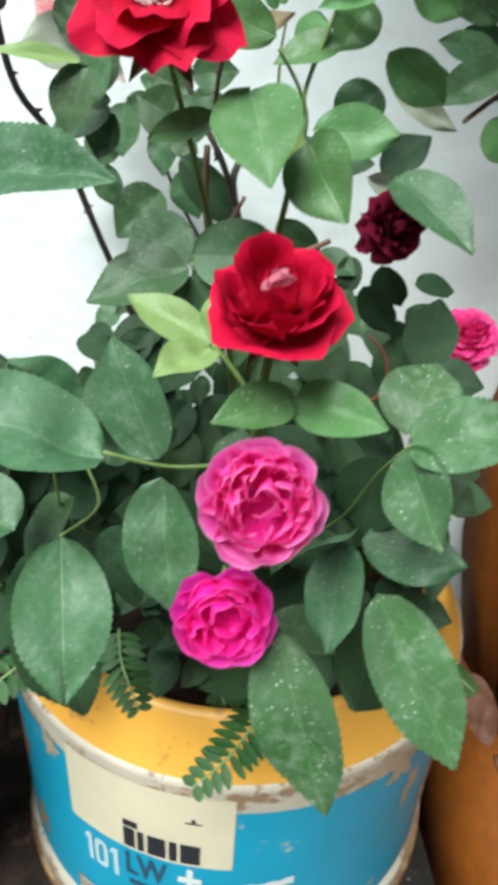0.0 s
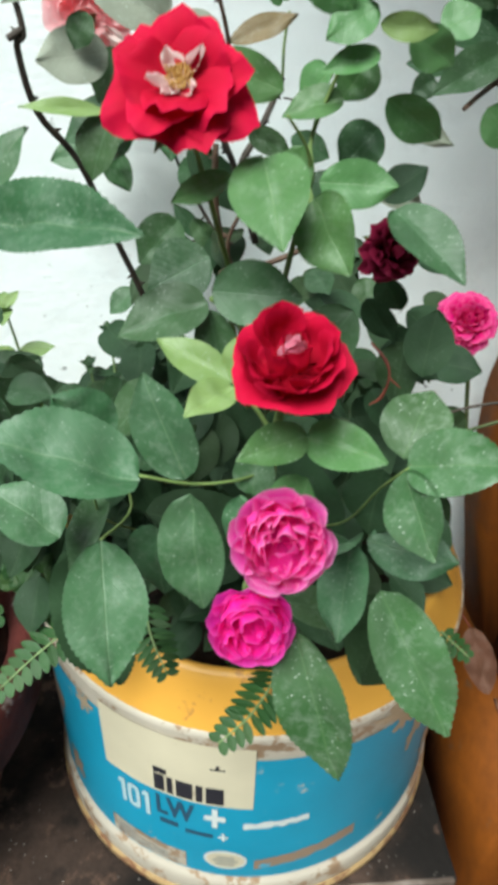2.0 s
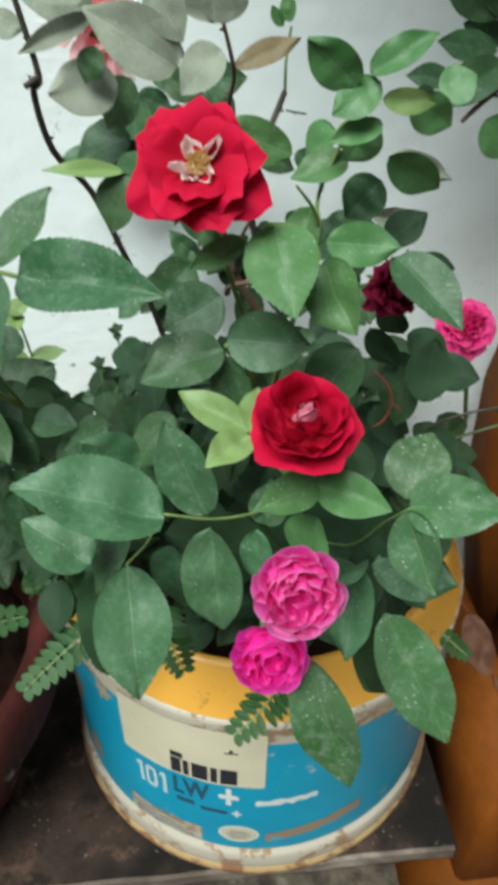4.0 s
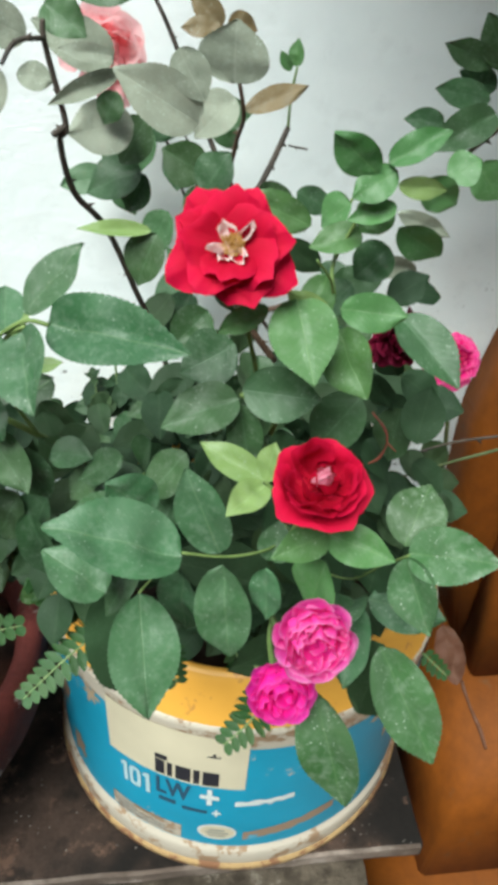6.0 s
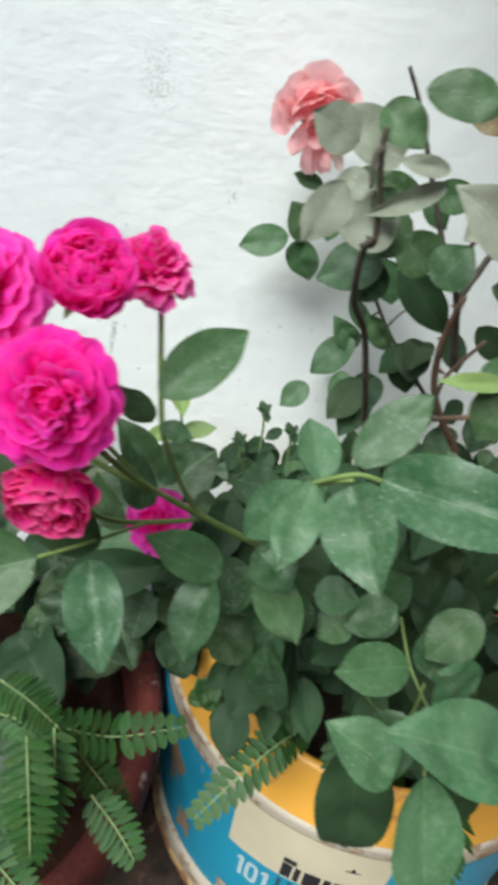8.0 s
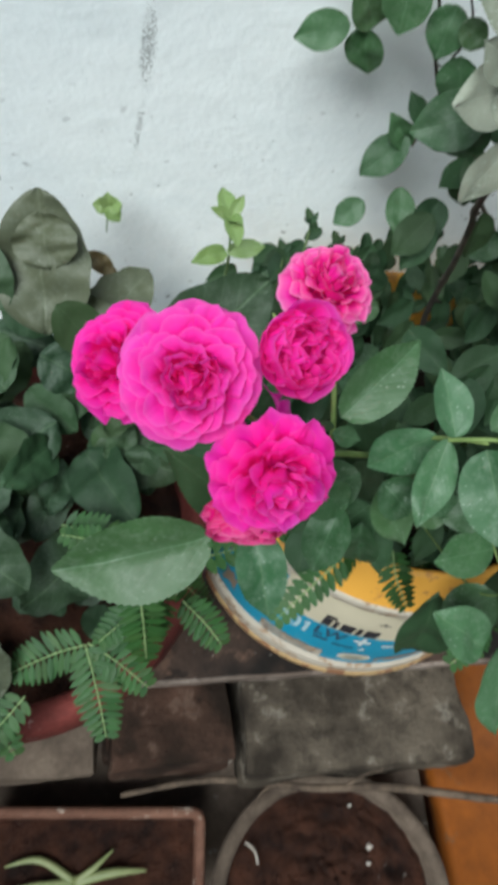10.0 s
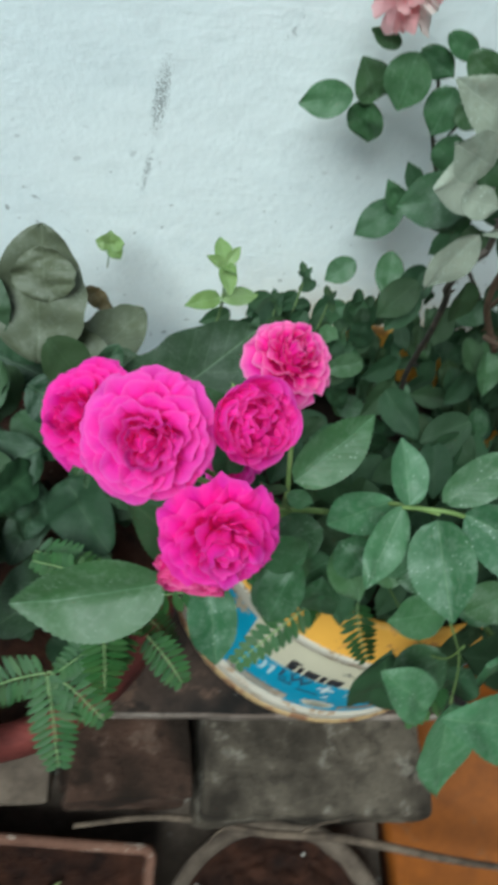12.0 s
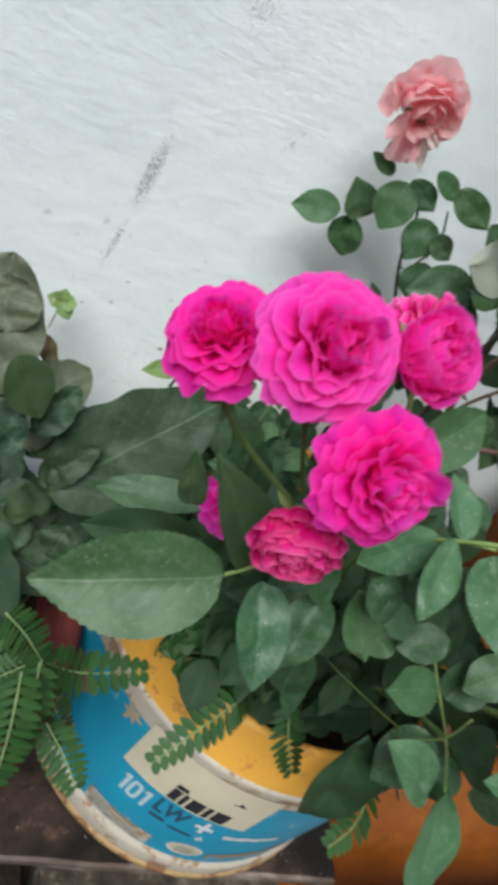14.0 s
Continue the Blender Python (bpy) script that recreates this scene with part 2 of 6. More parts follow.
tagged(link("ground", ground_sheet(), CONCRETE), "worn reddish grey concrete paving", "ground", kind="structure")
tagged(link("wall_north", block(-1.8, 1.15, WALL_Y, WALL_Y + 0.2, GROUND_Z - 0.05, 2.6, 0.004), PLASTER, smooth=False), "whitewashed plaster garden wall with mould streaks", "wall", kind="structure")

# plain unseen walls added to close the yard and cut the sky light
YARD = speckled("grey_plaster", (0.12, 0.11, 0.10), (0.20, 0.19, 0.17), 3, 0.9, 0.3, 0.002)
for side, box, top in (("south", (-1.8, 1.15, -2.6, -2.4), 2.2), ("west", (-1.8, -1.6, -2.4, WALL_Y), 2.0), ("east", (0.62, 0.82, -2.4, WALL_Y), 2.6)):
    tagged(link("wall_" + side, block(*box, GROUND_Z - 0.05, top, 0.004), YARD, smooth=False), "plain grey unseen wall added to hold back sky light", "wall", kind="structure")

slab = tagged(link("stone_slab", block(-0.20, SLAB_RIGHT, SLAB_FRONT, 0.545, SLAB_Z - 0.020, SLAB_Z, 0.003, 0.0012, 12), SLAB), "dark stone slab with soil stains on rough blocks", "stone slab")
part("worn_edge", block(-0.197, SLAB_RIGHT - 0.003, SLAB_FRONT - 0.0016, SLAB_FRONT + 0.0022, SLAB_Z - 0.013, SLAB_Z + 0.0006, 0.0008, 0.0009, 24), EDGESTONE, slab, "pale chipped front edge")
grey = tagged(link("stone_block", block(-0.075, 0.15, 0.15, 0.40, -0.13, -0.037, 0.006, 0.005, 14, 2), BRICK), "weathered grey stone block under the dark slab", "stone block")
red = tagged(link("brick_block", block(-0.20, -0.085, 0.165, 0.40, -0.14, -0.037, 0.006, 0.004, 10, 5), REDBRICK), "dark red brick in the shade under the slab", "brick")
tagged(link("stone_block", block(-0.09, 0.16, 0.19, 0.42, GROUND_Z - 0.006, -0.135, 0.008, 0.005, 10, 8), BRICK), "rough grey stone block resting on the paving", "stone block")
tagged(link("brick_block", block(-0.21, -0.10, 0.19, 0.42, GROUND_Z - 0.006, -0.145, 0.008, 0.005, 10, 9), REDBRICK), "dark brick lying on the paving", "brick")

# ---- the paint bucket that serves as a flower pot ----
BLUE, CREAM, YELLOW = None, None, None


def printed(name, colour, wear, amount, rough=0.45):
    """Printed tin or plastic: a flat ink with scratches and rubbed spots down to another colour."""
    m = Mat(name, rough)
    p = m.place()
    soft = m.ramp(m.noise(p, 9, 4), (0.3, 0.82), (0.7, 1.05))
    col = m.mix(1.0, colour, soft, "MULTIPLY")
    rub = m.ramp(m.noise(p, 34, 6, 0.72), (amount, 0.0), (amount + 0.04, 1.0))
    m.color(m.mix(rub, col, wear))
    m.bump(m.noise(p, 120, 3), 0.12, 0.001)
    return m.m


BLUE = printed("blue_print", (0.028, 0.33, 0.53), (0.42, 0.45, 0.43), 0.63)
CREAM = printed("cream_print", (0.70, 0.63, 0.47), (0.40, 0.31, 0.22), 0.63)
WHITE = printed("dirty_white_print", (0.56, 0.50, 0.42), (0.33, 0.22, 0.14), 0.515)
YELLOW = printed("yellow_plastic", (0.71, 0.36, 0.055), (0.46, 0.22, 0.06), 0.60)
FOOT = printed("rusty_yellow_rim", (0.46, 0.31, 0.15), (0.22, 0.11, 0.06), 0.49)
INK = printed("dark_ink", (0.025, 0.025, 0.035), (0.4, 0.38, 0.33), 0.70)
PALEINK = printed("white_ink", (0.72, 0.76, 0.76), (0.3, 0.5, 0.6), 0.70)
FAINTINK = printed("pale_blue_ink", (0.50, 0.66, 0.72), (0.2, 0.48, 0.62), 0.60)
RUBBED = printed("rubbed_tan_plastic", (0.46, 0.36, 0.25), (0.10, 0.34, 0.50), 0.55)
GREYINK = printed("grey_small_print", (0.30, 0.31, 0.30), (0.6, 0.58, 0.5), 0.55)
FADEDINK = printed("faded_ink", (0.03, 0.09, 0.16), (0.05, 0.3, 0.5), 0.62)
BROWNINK = printed("brown_scrape", (0.34, 0.24, 0.17), (0.10, 0.36, 0.52), 0.60)
BX, BY, BR, TALL = 0.0456, 0.3892, 0.1535, 0.203


def on_bucket(u, z, lift):
    """A point of the bucket's side: u in degrees to the right of its front."""
    r = BR + 0.0025 * z / TALL + lift
    return (r * math.sin(radians(u)), -r * math.cos(radians(u)), z)


def patch(u0, u1, z0, z1, lift=0.0006, slope=0.0, ragged=0.0, seed=0):
    """A printed field bent round the bucket, its edges ragged where the print is rubbed off."""
    bm = bmesh.new()
    n = max(3, int(abs(u1 - u0) / 1.5))
    cols = []
    for i in range(n + 1):
        t = i / n
        u = u0 + (u1 - u0) * t
        dz = slope * t
        a = z0 + dz + ragged * noise.noise(Vector((t * 9, seed, 0)))
        b = z1 + dz + ragged * noise.noise(Vector((t * 9, seed + 5, 3)))
        cols.append([bm.verts.new(on_bucket(u, a + (b - a) * k / 2, lift)) for k in range(3)])
    for p, q in zip(cols, cols[1:]):
        for k in range(2):
            bm.faces.new((p[k], q[k], q[k + 1], p[k + 1]))
    return bm


def lettering(text, u0, u1, z0, z1, lift=0.0013):
    """Words printed on the bucket, bent round its side."""
    cu = bpy.data.curves.new("lettering", "FONT")
    cu.body, cu.resolution_u = text, 2
    cu.offset = 0.03
    tmp = bpy.data.objects.new("lettering", cu)
    scene.collection.objects.link(tmp)
    me = bpy.data.meshes.new_from_object(tmp.evaluated_get(bpy.context.evaluated_depsgraph_get()))
    bpy.data.objects.remove(tmp)
    bm = bmesh.new()
    bm.from_mesh(me)
    bmesh.ops.triangulate(bm, faces=bm.faces[:])
    xs, ys = [v.co.x for v in bm.verts], [v.co.y for v in bm.verts]
    for v in bm.verts:
        s, t = (v.co.x - min(xs)) / (max(xs) - min(xs)), (v.co.y - min(ys)) / (max(ys) - min(ys))
        v.co = Vector(on_bucket(u0 + (u1 - u0) * s, z0 + (z1 - z0) * t, lift))
    return bm


def blob(u, z, du, dz, seed, lift=0.0010):
    """An irregular worn spot on the bucket's side."""
    bm = bmesh.new()
    mid = bm.verts.new(on_bucket(u, z, lift))
    ring = []
    for k in range(40):
        a = 2 * math.pi * k / 40
        r = 0.8 + 0.9 * noise.noise(Vector((math.cos(a) * 2.2, math.sin(a) * 2.2, seed * 5.1))) + 0.35 * noise.noise(Vector((math.cos(a) * 7, math.sin(a) * 7, seed)))
        ring.append(bm.verts.new(on_bucket(u + du * r * math.cos(a), z + dz * r * math.sin(a), lift)))
    for k in range(40):
        bm.faces.new((mid, ring[k], ring[(k + 1) % 40]))
    return bm


def digits(u0, u1, z0, z1, lift=0.0013):
    """The number 101: two flagged strokes and a ring with square shoulders, bent round the bucket."""
    bm = bmesh.new()

    def spot(x, y):
        return bm.verts.new(on_bucket(u0 + (u1 - u0) * x, z0 + (z1 - z0) * y, lift))

    def sheet(*corners):
        bm.faces.new([spot(x, y) for x, y in corners])

    for x in (0.0, 0.76):
        sheet((x + 0.09, 0.0), (x + 0.22, 0.0), (x + 0.22, 1.0), (x + 0.09, 1.0))
        sheet((x, 0.72), (x + 0.09, 0.82), (x + 0.09, 1.0), (x, 0.88))
    outer, inner = [], []
    for k in range(20):
        a = 2 * math.pi * k / 20
        c, d = math.copysign(abs(math.cos(a)) ** 0.55, math.cos(a)), math.copysign(abs(math.sin(a)) ** 0.55, math.sin(a))
        outer.append(spot(0.49 + 0.20 * c, 0.5 + 0.5 * d))
        inner.append(spot(0.49 + 0.075 * c, 0.5 + 0.33 * d))
    for k in range(20):
        bm.faces.new((outer[k], outer[(k + 1) % 20], inner[(k + 1) % 20], inner[k]))
    return bm


def cross(u, z, du, dz, lift=0.0013):
    """A printed plus sign."""
    bm = bmesh.new()
    for a, b in ((1.0, 0.26), (0.26, 1.0)):
        bm.faces.new([bm.verts.new(on_bucket(u + sx * du * a, z + sz * dz * b, lift + 0.0002 * a)) for sx, sz in ((-1, -1), (1, -1), (1, 1), (-1, 1))])
    return bm


def oval(u, z, du, dz, lift=0.0012):
    bm = bmesh.new()
    mid = bm.verts.new(on_bucket(u, z, lift))
    ring = [bm.verts.new(on_bucket(u + du * math.cos(k * math.pi / 12), z + dz * math.sin(k * math.pi / 12), lift)) for k in range(24)]
    for k in range(24):
        bm.faces.new((mid, ring[k], ring[(k + 1) % 24]))
    return bm


bucket = thing("paint_bucket", "blue and cream paint bucket with yellow rim, used as planter", "bucket", at=(BX, BY, SLAB_Z))
part("body", lathe([(BR - 0.012, 0.001), (BR + 0.001, 0.003), (BR + 0.0042, 0.010), (BR + 0.0046, 0.016), (BR + 0.0044, 0.026), (BR + 0.0030, 0.0315), (BR + 0.0005, 0.0335)] + [(BR + 0.0025 * z / TALL, z) for z in (0.036, 0.06, 0.1, 0.14, 0.18, 0.196)] + [(BR + 0.0027, 0.199), (BR + 0.0026, 0.203), (BR + 0.001, 0.2045)]), WHITE, bucket)
part("foot_rim", lathe([(BR - 0.004, 0.0008), (BR + 0.004, 0.0008), (BR + 0.0066, 0.004), (BR + 0.0064, 0.009), (BR + 0.0042, 0.0115)]), FOOT, bucket, "rusty yellow foot rim")
part("shoulder", lathe([(BR + 0.0012, 0.2035), (BR - 0.0005, 0.207), (BR - 0.005, 0.217), (BR - 0.0105, 0.230), (BR - 0.0135, 0.2365), (BR - 0.0165, 0.2395), (BR - 0.0195, 0.2385), (BR - 0.021, 0.232), (BR - 0.0215, 0.160)]), YELLOW, bucket, "yellow plastic rim sloping inwards")
part("blue_field", patch(-178, 178, 0.0355, 0.182, 0.0006, 0, 0.003, 1), BLUE, bucket, "blue printed field, rubbed at its edges")
part("cream_label", patch(-43, -4.3, 0.128, 0.194, 0.0011, 0, 0.0006, 2), CREAM, bucket, "cream printed label")
# the brand mark, drawn as plain blocks
for a, b, low, high in ((-28.2, -25.6, 0.131, 0.1495), (-24.9, -23.5, 0.131, 0.1495), (-22.6, -18.6, 0.131, 0.1495), (-17.8, -16.2, 0.131, 0.1495), (-15.4, -11.2, 0.131, 0.1495), (-28.2, -24.9, 0.151, 0.157), (-14.4, -11.0, 0.170, 0.1715), (-13.1, -12.3, 0.170, 0.175)):
    part("brand_bar", patch(a, b, low, high, 0.0017, 0.0002, 0.0004, a), INK, bucket, "dark block of a brand mark")
part("number", digits(-39.4, -30.0, 0.092, 0.120), FAINTINK, bucket, "white printed number 101")
part("lettering", lettering("LW", -28.2, -18.3, 0.101, 0.124), FADEDINK, bucket, "dark printed letters")
part("plus_sign", cross(-13.3, 0.113, 2.6, 0.0115), PALEINK, bucket, "white printed plus sign")
part("plus_sign", cross(-11.2, 0.090, 1.2, 0.0050), PALEINK, bucket)
part("text_bar", patch(-27.5, -22.6, 0.090, 0.096, 0.0012, 0, 0.0006, 4), FADEDINK, bucket)
part("text_bar", patch(-20.8, -13.8, 0.087, 0.092, 0.0012, 0, 0.0006, 5), FADEDINK, bucket)
part("white_box", patch(-43.7, -20.9, 0.038, 0.059, 0.0011, 0, 0.001, 3), WHITE, bucket, "rubbed white box of small print")
for k, z in enumerate((0.043, 0.048, 0.053)):
    part("text_bar", patch(-42, -23 - 3 * k, z, z + 0.0024, 0.0016, 0, 0.0005, k), GREYINK, bucket)
part("oval_mark", oval(-10.6, 0.059, 5.6, 0.0125), PALEINK, bucket, "white oval mark")
part("oval_mark", oval(-10.6, 0.059, 4.9, 0.0105, 0.0016), CREAM, bucket)
for z, half in ((0.0625, 2.2), (0.058, 3.2), (0.0535, 2.4)):
    part("text_bar", patch(-10.6 - half, -10.6 + half, z, z + 0.0022, 0.002), GREYINK, bucket)
part("swoosh", patch(-6.4, 9.6, 0.102, 0.109, 0.0011, 0.006, 0.0035, 7), PALEINK, bucket, "white rubbed streak")
part("scrape", patch(-3.2, 24, 0.047, 0.060, 0.0011, 0.016, 0.003, 9), BROWNINK, bucket, "brown scraped streak")
for k, (u, z, du, dz) in enumerate(((-68, 0.13, 6, 0.03), (-60, 0.07, 4, 0.02), (34, 0.178, 5, 0.014), (40, 0.150, 3, 0.022), (47, 0.172, 6, 0.016), (29, 0.192, 7, 0.008), (52, 0.10, 5, 0.03), (-49, 0.176, 3, 0.012))):
    part("worn_spot", blob(u, z, du, dz, k), BROWNINK if k < 2 else RUBBED, bucket, "place where the blue print is worn away")
part("soil", earth(BR - 0.0215, 0.176, 0.010), DARKSOIL, bucket, "dark damp potting soil")

CRUMB = speckled("lime_crumb", (0.34, 0.30, 0.26), (0.55, 0.50, 0.45), 60, 0.9, 0.4, 0.001)

# ---- pots, planter and orange masonry ----
maroon = thing("flower_pot", "large maroon painted clay pot with a worn chipped rim", "flower pot", at=(-0.276, 0.340, 0))
part("body", lathe([(0.106, 0.0005), (0.119, 0.01), (0.140, 0.08), (0.146, 0.10), (0.157, 0.103), (0.163, 0.112), (0.165, 0.135), (0.164, 0.152), (0.160, 0.160), (0.151, 0.161), (0.145, 0.155), (0.141, 0.14), (0.136, 0.09)], 84, 0.02, 2), MAROON, maroon)
part("soil", earth(0.141, 0.125, 0.016, 56, 20, 5), SOIL, maroon, "reddish brown crumbly soil")
tagged(link("stone_block", block(-0.56, -0.212, 0.165, 0.52, -0.075, -0.021, 0.006, 0.005, 14, 11), GREYCLAY), "rough grey stone block below the maroon pot", "stone block")
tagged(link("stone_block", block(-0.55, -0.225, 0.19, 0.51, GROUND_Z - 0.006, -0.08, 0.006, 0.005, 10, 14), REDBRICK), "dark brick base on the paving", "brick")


def trough(x0, x1, y0, y1, z0, z1, wall, soft):
    """A rectangular planter with thick walls and rounded corners."""
    bm = bmesh.new()

    def loop(inset, z, taper=0.0):
        pts = []
        a0, a1, b0, b1 = x0 + inset + taper, x1 - inset - taper, y0 + inset + taper, y1 - inset - taper
        r = max(0.003, soft - inset)
        for cx, cy, s in ((a1 - r, b1 - r, 0), (a0 + r, b1 - r, 1), (a0 + r, b0 + r, 2), (a1 - r, b0 + r, 3)):
            for k in range(5):
                a = (s + k / 4) * math.pi / 2
                pts.append(bm.verts.new((cx + r * math.cos(a), cy + r * math.sin(a), z)))
        return pts

    rings = [loop(0, z0, 0.012), loop(0, z1 - 0.018, 0.003), loop(-0.002, z1 - 0.014), loop(-0.002, z1 - 0.003), loop(0.001, z1), loop(wall - 0.002, z1), loop(wall, z1 - 0.004), loop(wall, z0 + 0.02, 0.004)]
    for a, b in zip(rings, rings[1:]):
        n = len(a)
        for k in range(n):
            bm.faces.new((a[k], a[(k + 1) % n], b[(k + 1) % n], b[k]))
    bm.faces.new(rings[0][::-1])
    return bm


def soil_patch(x0, x1, y0, y1, z, h, seed=0):
    bm = bmesh.new()
    nx, ny = 40, 24
    g = [[bm.verts.new((x0 + (x1 - x0) * i / nx, y0 + (y1 - y0) * j / ny, z + h * noise.noise(Vector((i * 0.5 + seed, j * 0.5, 0))) + 0.6 * h * noise.noise(Vector((i * 1.3, j * 1.3, seed))))) for j in range(ny + 1)] for i in range(nx + 1)]
    for i in range(nx):
        for j in range(ny):
            bm.faces.new((g[i][j], g[i + 1][j], g[i + 1][j + 1], g[i][j + 1]))
    return bm


planter = thing("planter_box", "small rectangular terracotta planter with dark soil and a succulent", "planter", at=(-0.231, 0.082, 0))
planter.rotation_euler = (0, 0, radians(-5))
part("trough", trough(-0.119, 0.119, -0.0605, 0.0605, GROUND_Z, -0.13, 0.008, 0.012), TERRACOTTA, planter)
part("soil", soil_patch(-0.1125, 0.1125, -0.054, 0.054, -0.147, 0.004), SOIL, planter, "dark soil")

low_pot = thing("flower_pot", "low round clay pot of reddish soil with pale rim", "flower pot", at=(0.013, 0.036, GROUND_Z))
part("body", lathe([(0.085, 0.0), (0.095, 0.01), (0.112, 0.075), (0.121, 0.078), (0.1225, 0.088), (0.120, 0.0935), (0.112, 0.094), (0.107, 0.09), (0.104, 0.06)], 72, 0.012, 4), GREYCLAY, low_pot)
part("soil", earth(0.108, 0.073, 0.013, 80, 34, 9), SOIL, low_pot, "reddish crumbly soil with pale crumbs")


def wedge(x0, x1, y0, y1, z0, z1, lean_x, lean_y, bevel=0.006):
    """A block whose left and front faces lean back with height."""
    bm = block(x0, x1, y0, y1, z0, z1)
    for v in bm.verts:
        if v.co.z > (z0 + z1) / 2:
            if v.co.x < (x0 + x1) / 2:
                v.co.x += lean_x
            if v.co.y < (y0 + y1) / 2:
                v.co.y += lean_y
    bmesh.ops.bevel(bm, geom=bm.edges[:], offset=bevel, segments=3, affect="EDGES")
    return bm


plinth = thing("orange_plinth", "orange painted masonry plinth beside the slab", "plinth")
part("step", wedge(0.158, 0.615, 0.02, 0.525, GROUND_Z - 0.004, -0.16, 0.0, 0.0), ORANGE, plinth)
part("block", wedge(0.230, 0.615, 0.262, 0.525, -0.158, -0.004, 0.045, 0.045, 0.004), ORANGE, plinth)
part("pier", wedge(0.289, 0.614, 0.385, 0.428, -0.003, 0.20, -0.003, 0.004, 0.003), ORANGE, plinth, "orange upright pier on the plinth")
part("mortar_seam", tube([(0.2765, 0.311, -0.0035), (0.2780, 0.33, -0.0030), (0.2770, 0.355, -0.0032), (0.2785, 0.383, -0.0030)], [0.0013, 0.0019, 0.0012, 0.0017], 8), SEAM, plinth, "dirty grey chipped mortar along the plinth edge")


def slab_of(outline, y0, y1, bevel=0.004):
    """An upright slab of the given outline (x, z) between two depths."""
    bm = bmesh.new()
    front = [bm.verts.new((x, y0, z)) for x, z in outline]
    back = [bm.verts.new((x, y1, z)) for x, z in outline]
    n = len(outline)
    bm.faces.new(front)
    bm.faces.new(back[::-1])
    for k in range(n):
        bm.faces.new((front[k], back[k], back[(k + 1) % n], front[(k + 1) % n]))
    bmesh.ops.recalc_face_normals(bm, faces=bm.faces[:])
    bmesh.ops.bevel(bm, geom=bm.edges[:], offset=bevel, segments=2, affect="EDGES")
    return bm


tagged(link("orange_board", slab_of([(0.288, -0.003), (0.612, -0.003), (0.612, 0.59), (0.42, 0.56), (0.262, 0.34), (0.250, 0.27), (0.256, 0.15)], 0.43, 0.50), ORANGE), "orange painted upright board standing on the plinth", "board")
stick = thing("dry_stick", "dry grey brown stick lying across the pots", "stick")
part("shaft", tube([(-0.19, 0.150, -0.108), (-0.10, 0.156, -0.100), (0.0, 0.140, -0.098), (0.08, 0.134, -0.098), (0.2, 0.112, -0.104), (0.3, 0.10, -0.12)], [0.0025, 0.0035, 0.0042, 0.0045, 0.004, 0.003]), DRYWOOD, stick)
part("side_twig", tube([(0.03, 0.138, -0.097), (0.055, 0.148, -0.092), (0.075, 0.150, -0.094)], [0.002, 0.0018, 0.001]), DRYWOOD, stick, "short forked side twig")
part("side_twig", tube([(-0.04, 0.147, -0.098), (-0.055, 0.139, -0.094), (-0.062, 0.128, -0.096)], [0.0018, 0.0014, 0.0008]), DRYWOOD, stick)

SUCCULENT = Mat("succulent_leaf", 0.5)
SUCCULENT.color(SUCCULENT.mix(SUCCULENT.noise(SUCCULENT.place(), 90), (0.12, 0.17, 0.055), (0.27, 0.28, 0.13)))
aloe = thing("succulent", "pale green succulent with narrow fleshy leaves in dark soil", "succulent")


def fleshy(tip, bend, width):
    """A narrow thick leaf lying on the soil."""
    a = Vector((-0.235, 0.080, -0.146))
    t = Vector(tip)
    bm = tube([a, a.lerp(t, 0.5) + Vector(bend), t], [width, width * 0.85, 0.001], 8)
    for v in bm.verts:
        v.co.z = -0.138 + (v.co.z + 0.138) * 0.6
    return bm


for tip, bend, w in (((-0.300, 0.099, -0.142), (0, 0.012, 0.004), 0.0042), ((-0.306, 0.078, -0.140), (0, 0.002, 0.006), 0.0034), ((-0.316, 0.050, -0.141), (-0.004, 0.000, 0.005), 0.0040), ((-0.198, 0.104, -0.138), (0, -0.002, 0.005), 0.0036), ((-0.166, 0.083, -0.139), (0.003, 0.003, 0.006), 0.0052), ((-0.240, 0.044, -0.142), (0.014, -0.004, 0.004), 0.0036)):
    part("leaf", fleshy(tip, bend, w), SUCCULENT.m, aloe)

# pale crumbs of lime and clods on the soil of the low pot
crumb_rnd = random.Random(5)
clods = bmesh.new()
for k in range(150):
    a, r = crumb_rnd.uniform(0, 6.28), 0.100 * math.sqrt(crumb_rnd.random())
    s = crumb_rnd.uniform(0.0015, 0.0055)
    m = Matrix.Translation((0.013 + r * math.cos(a), 0.036 + r * math.sin(a), GROUND_Z + 0.083 - 0.011 * (r / 0.108) ** 2)) @ Euler((crumb_rnd.random() * 3, crumb_rnd.random() * 3, 0)).to_matrix().to_4x4() @ Matrix.Diagonal((s, s * crumb_rnd.uniform(0.6, 1), s * 0.7, 1))
    bmesh.ops.create_icosphere(clods, subdivisions=1, radius=1, matrix=m)
tagged(link("soil_clods", clods, SOIL), "reddish soil clods in the low pot", "soil", kind="stuff")
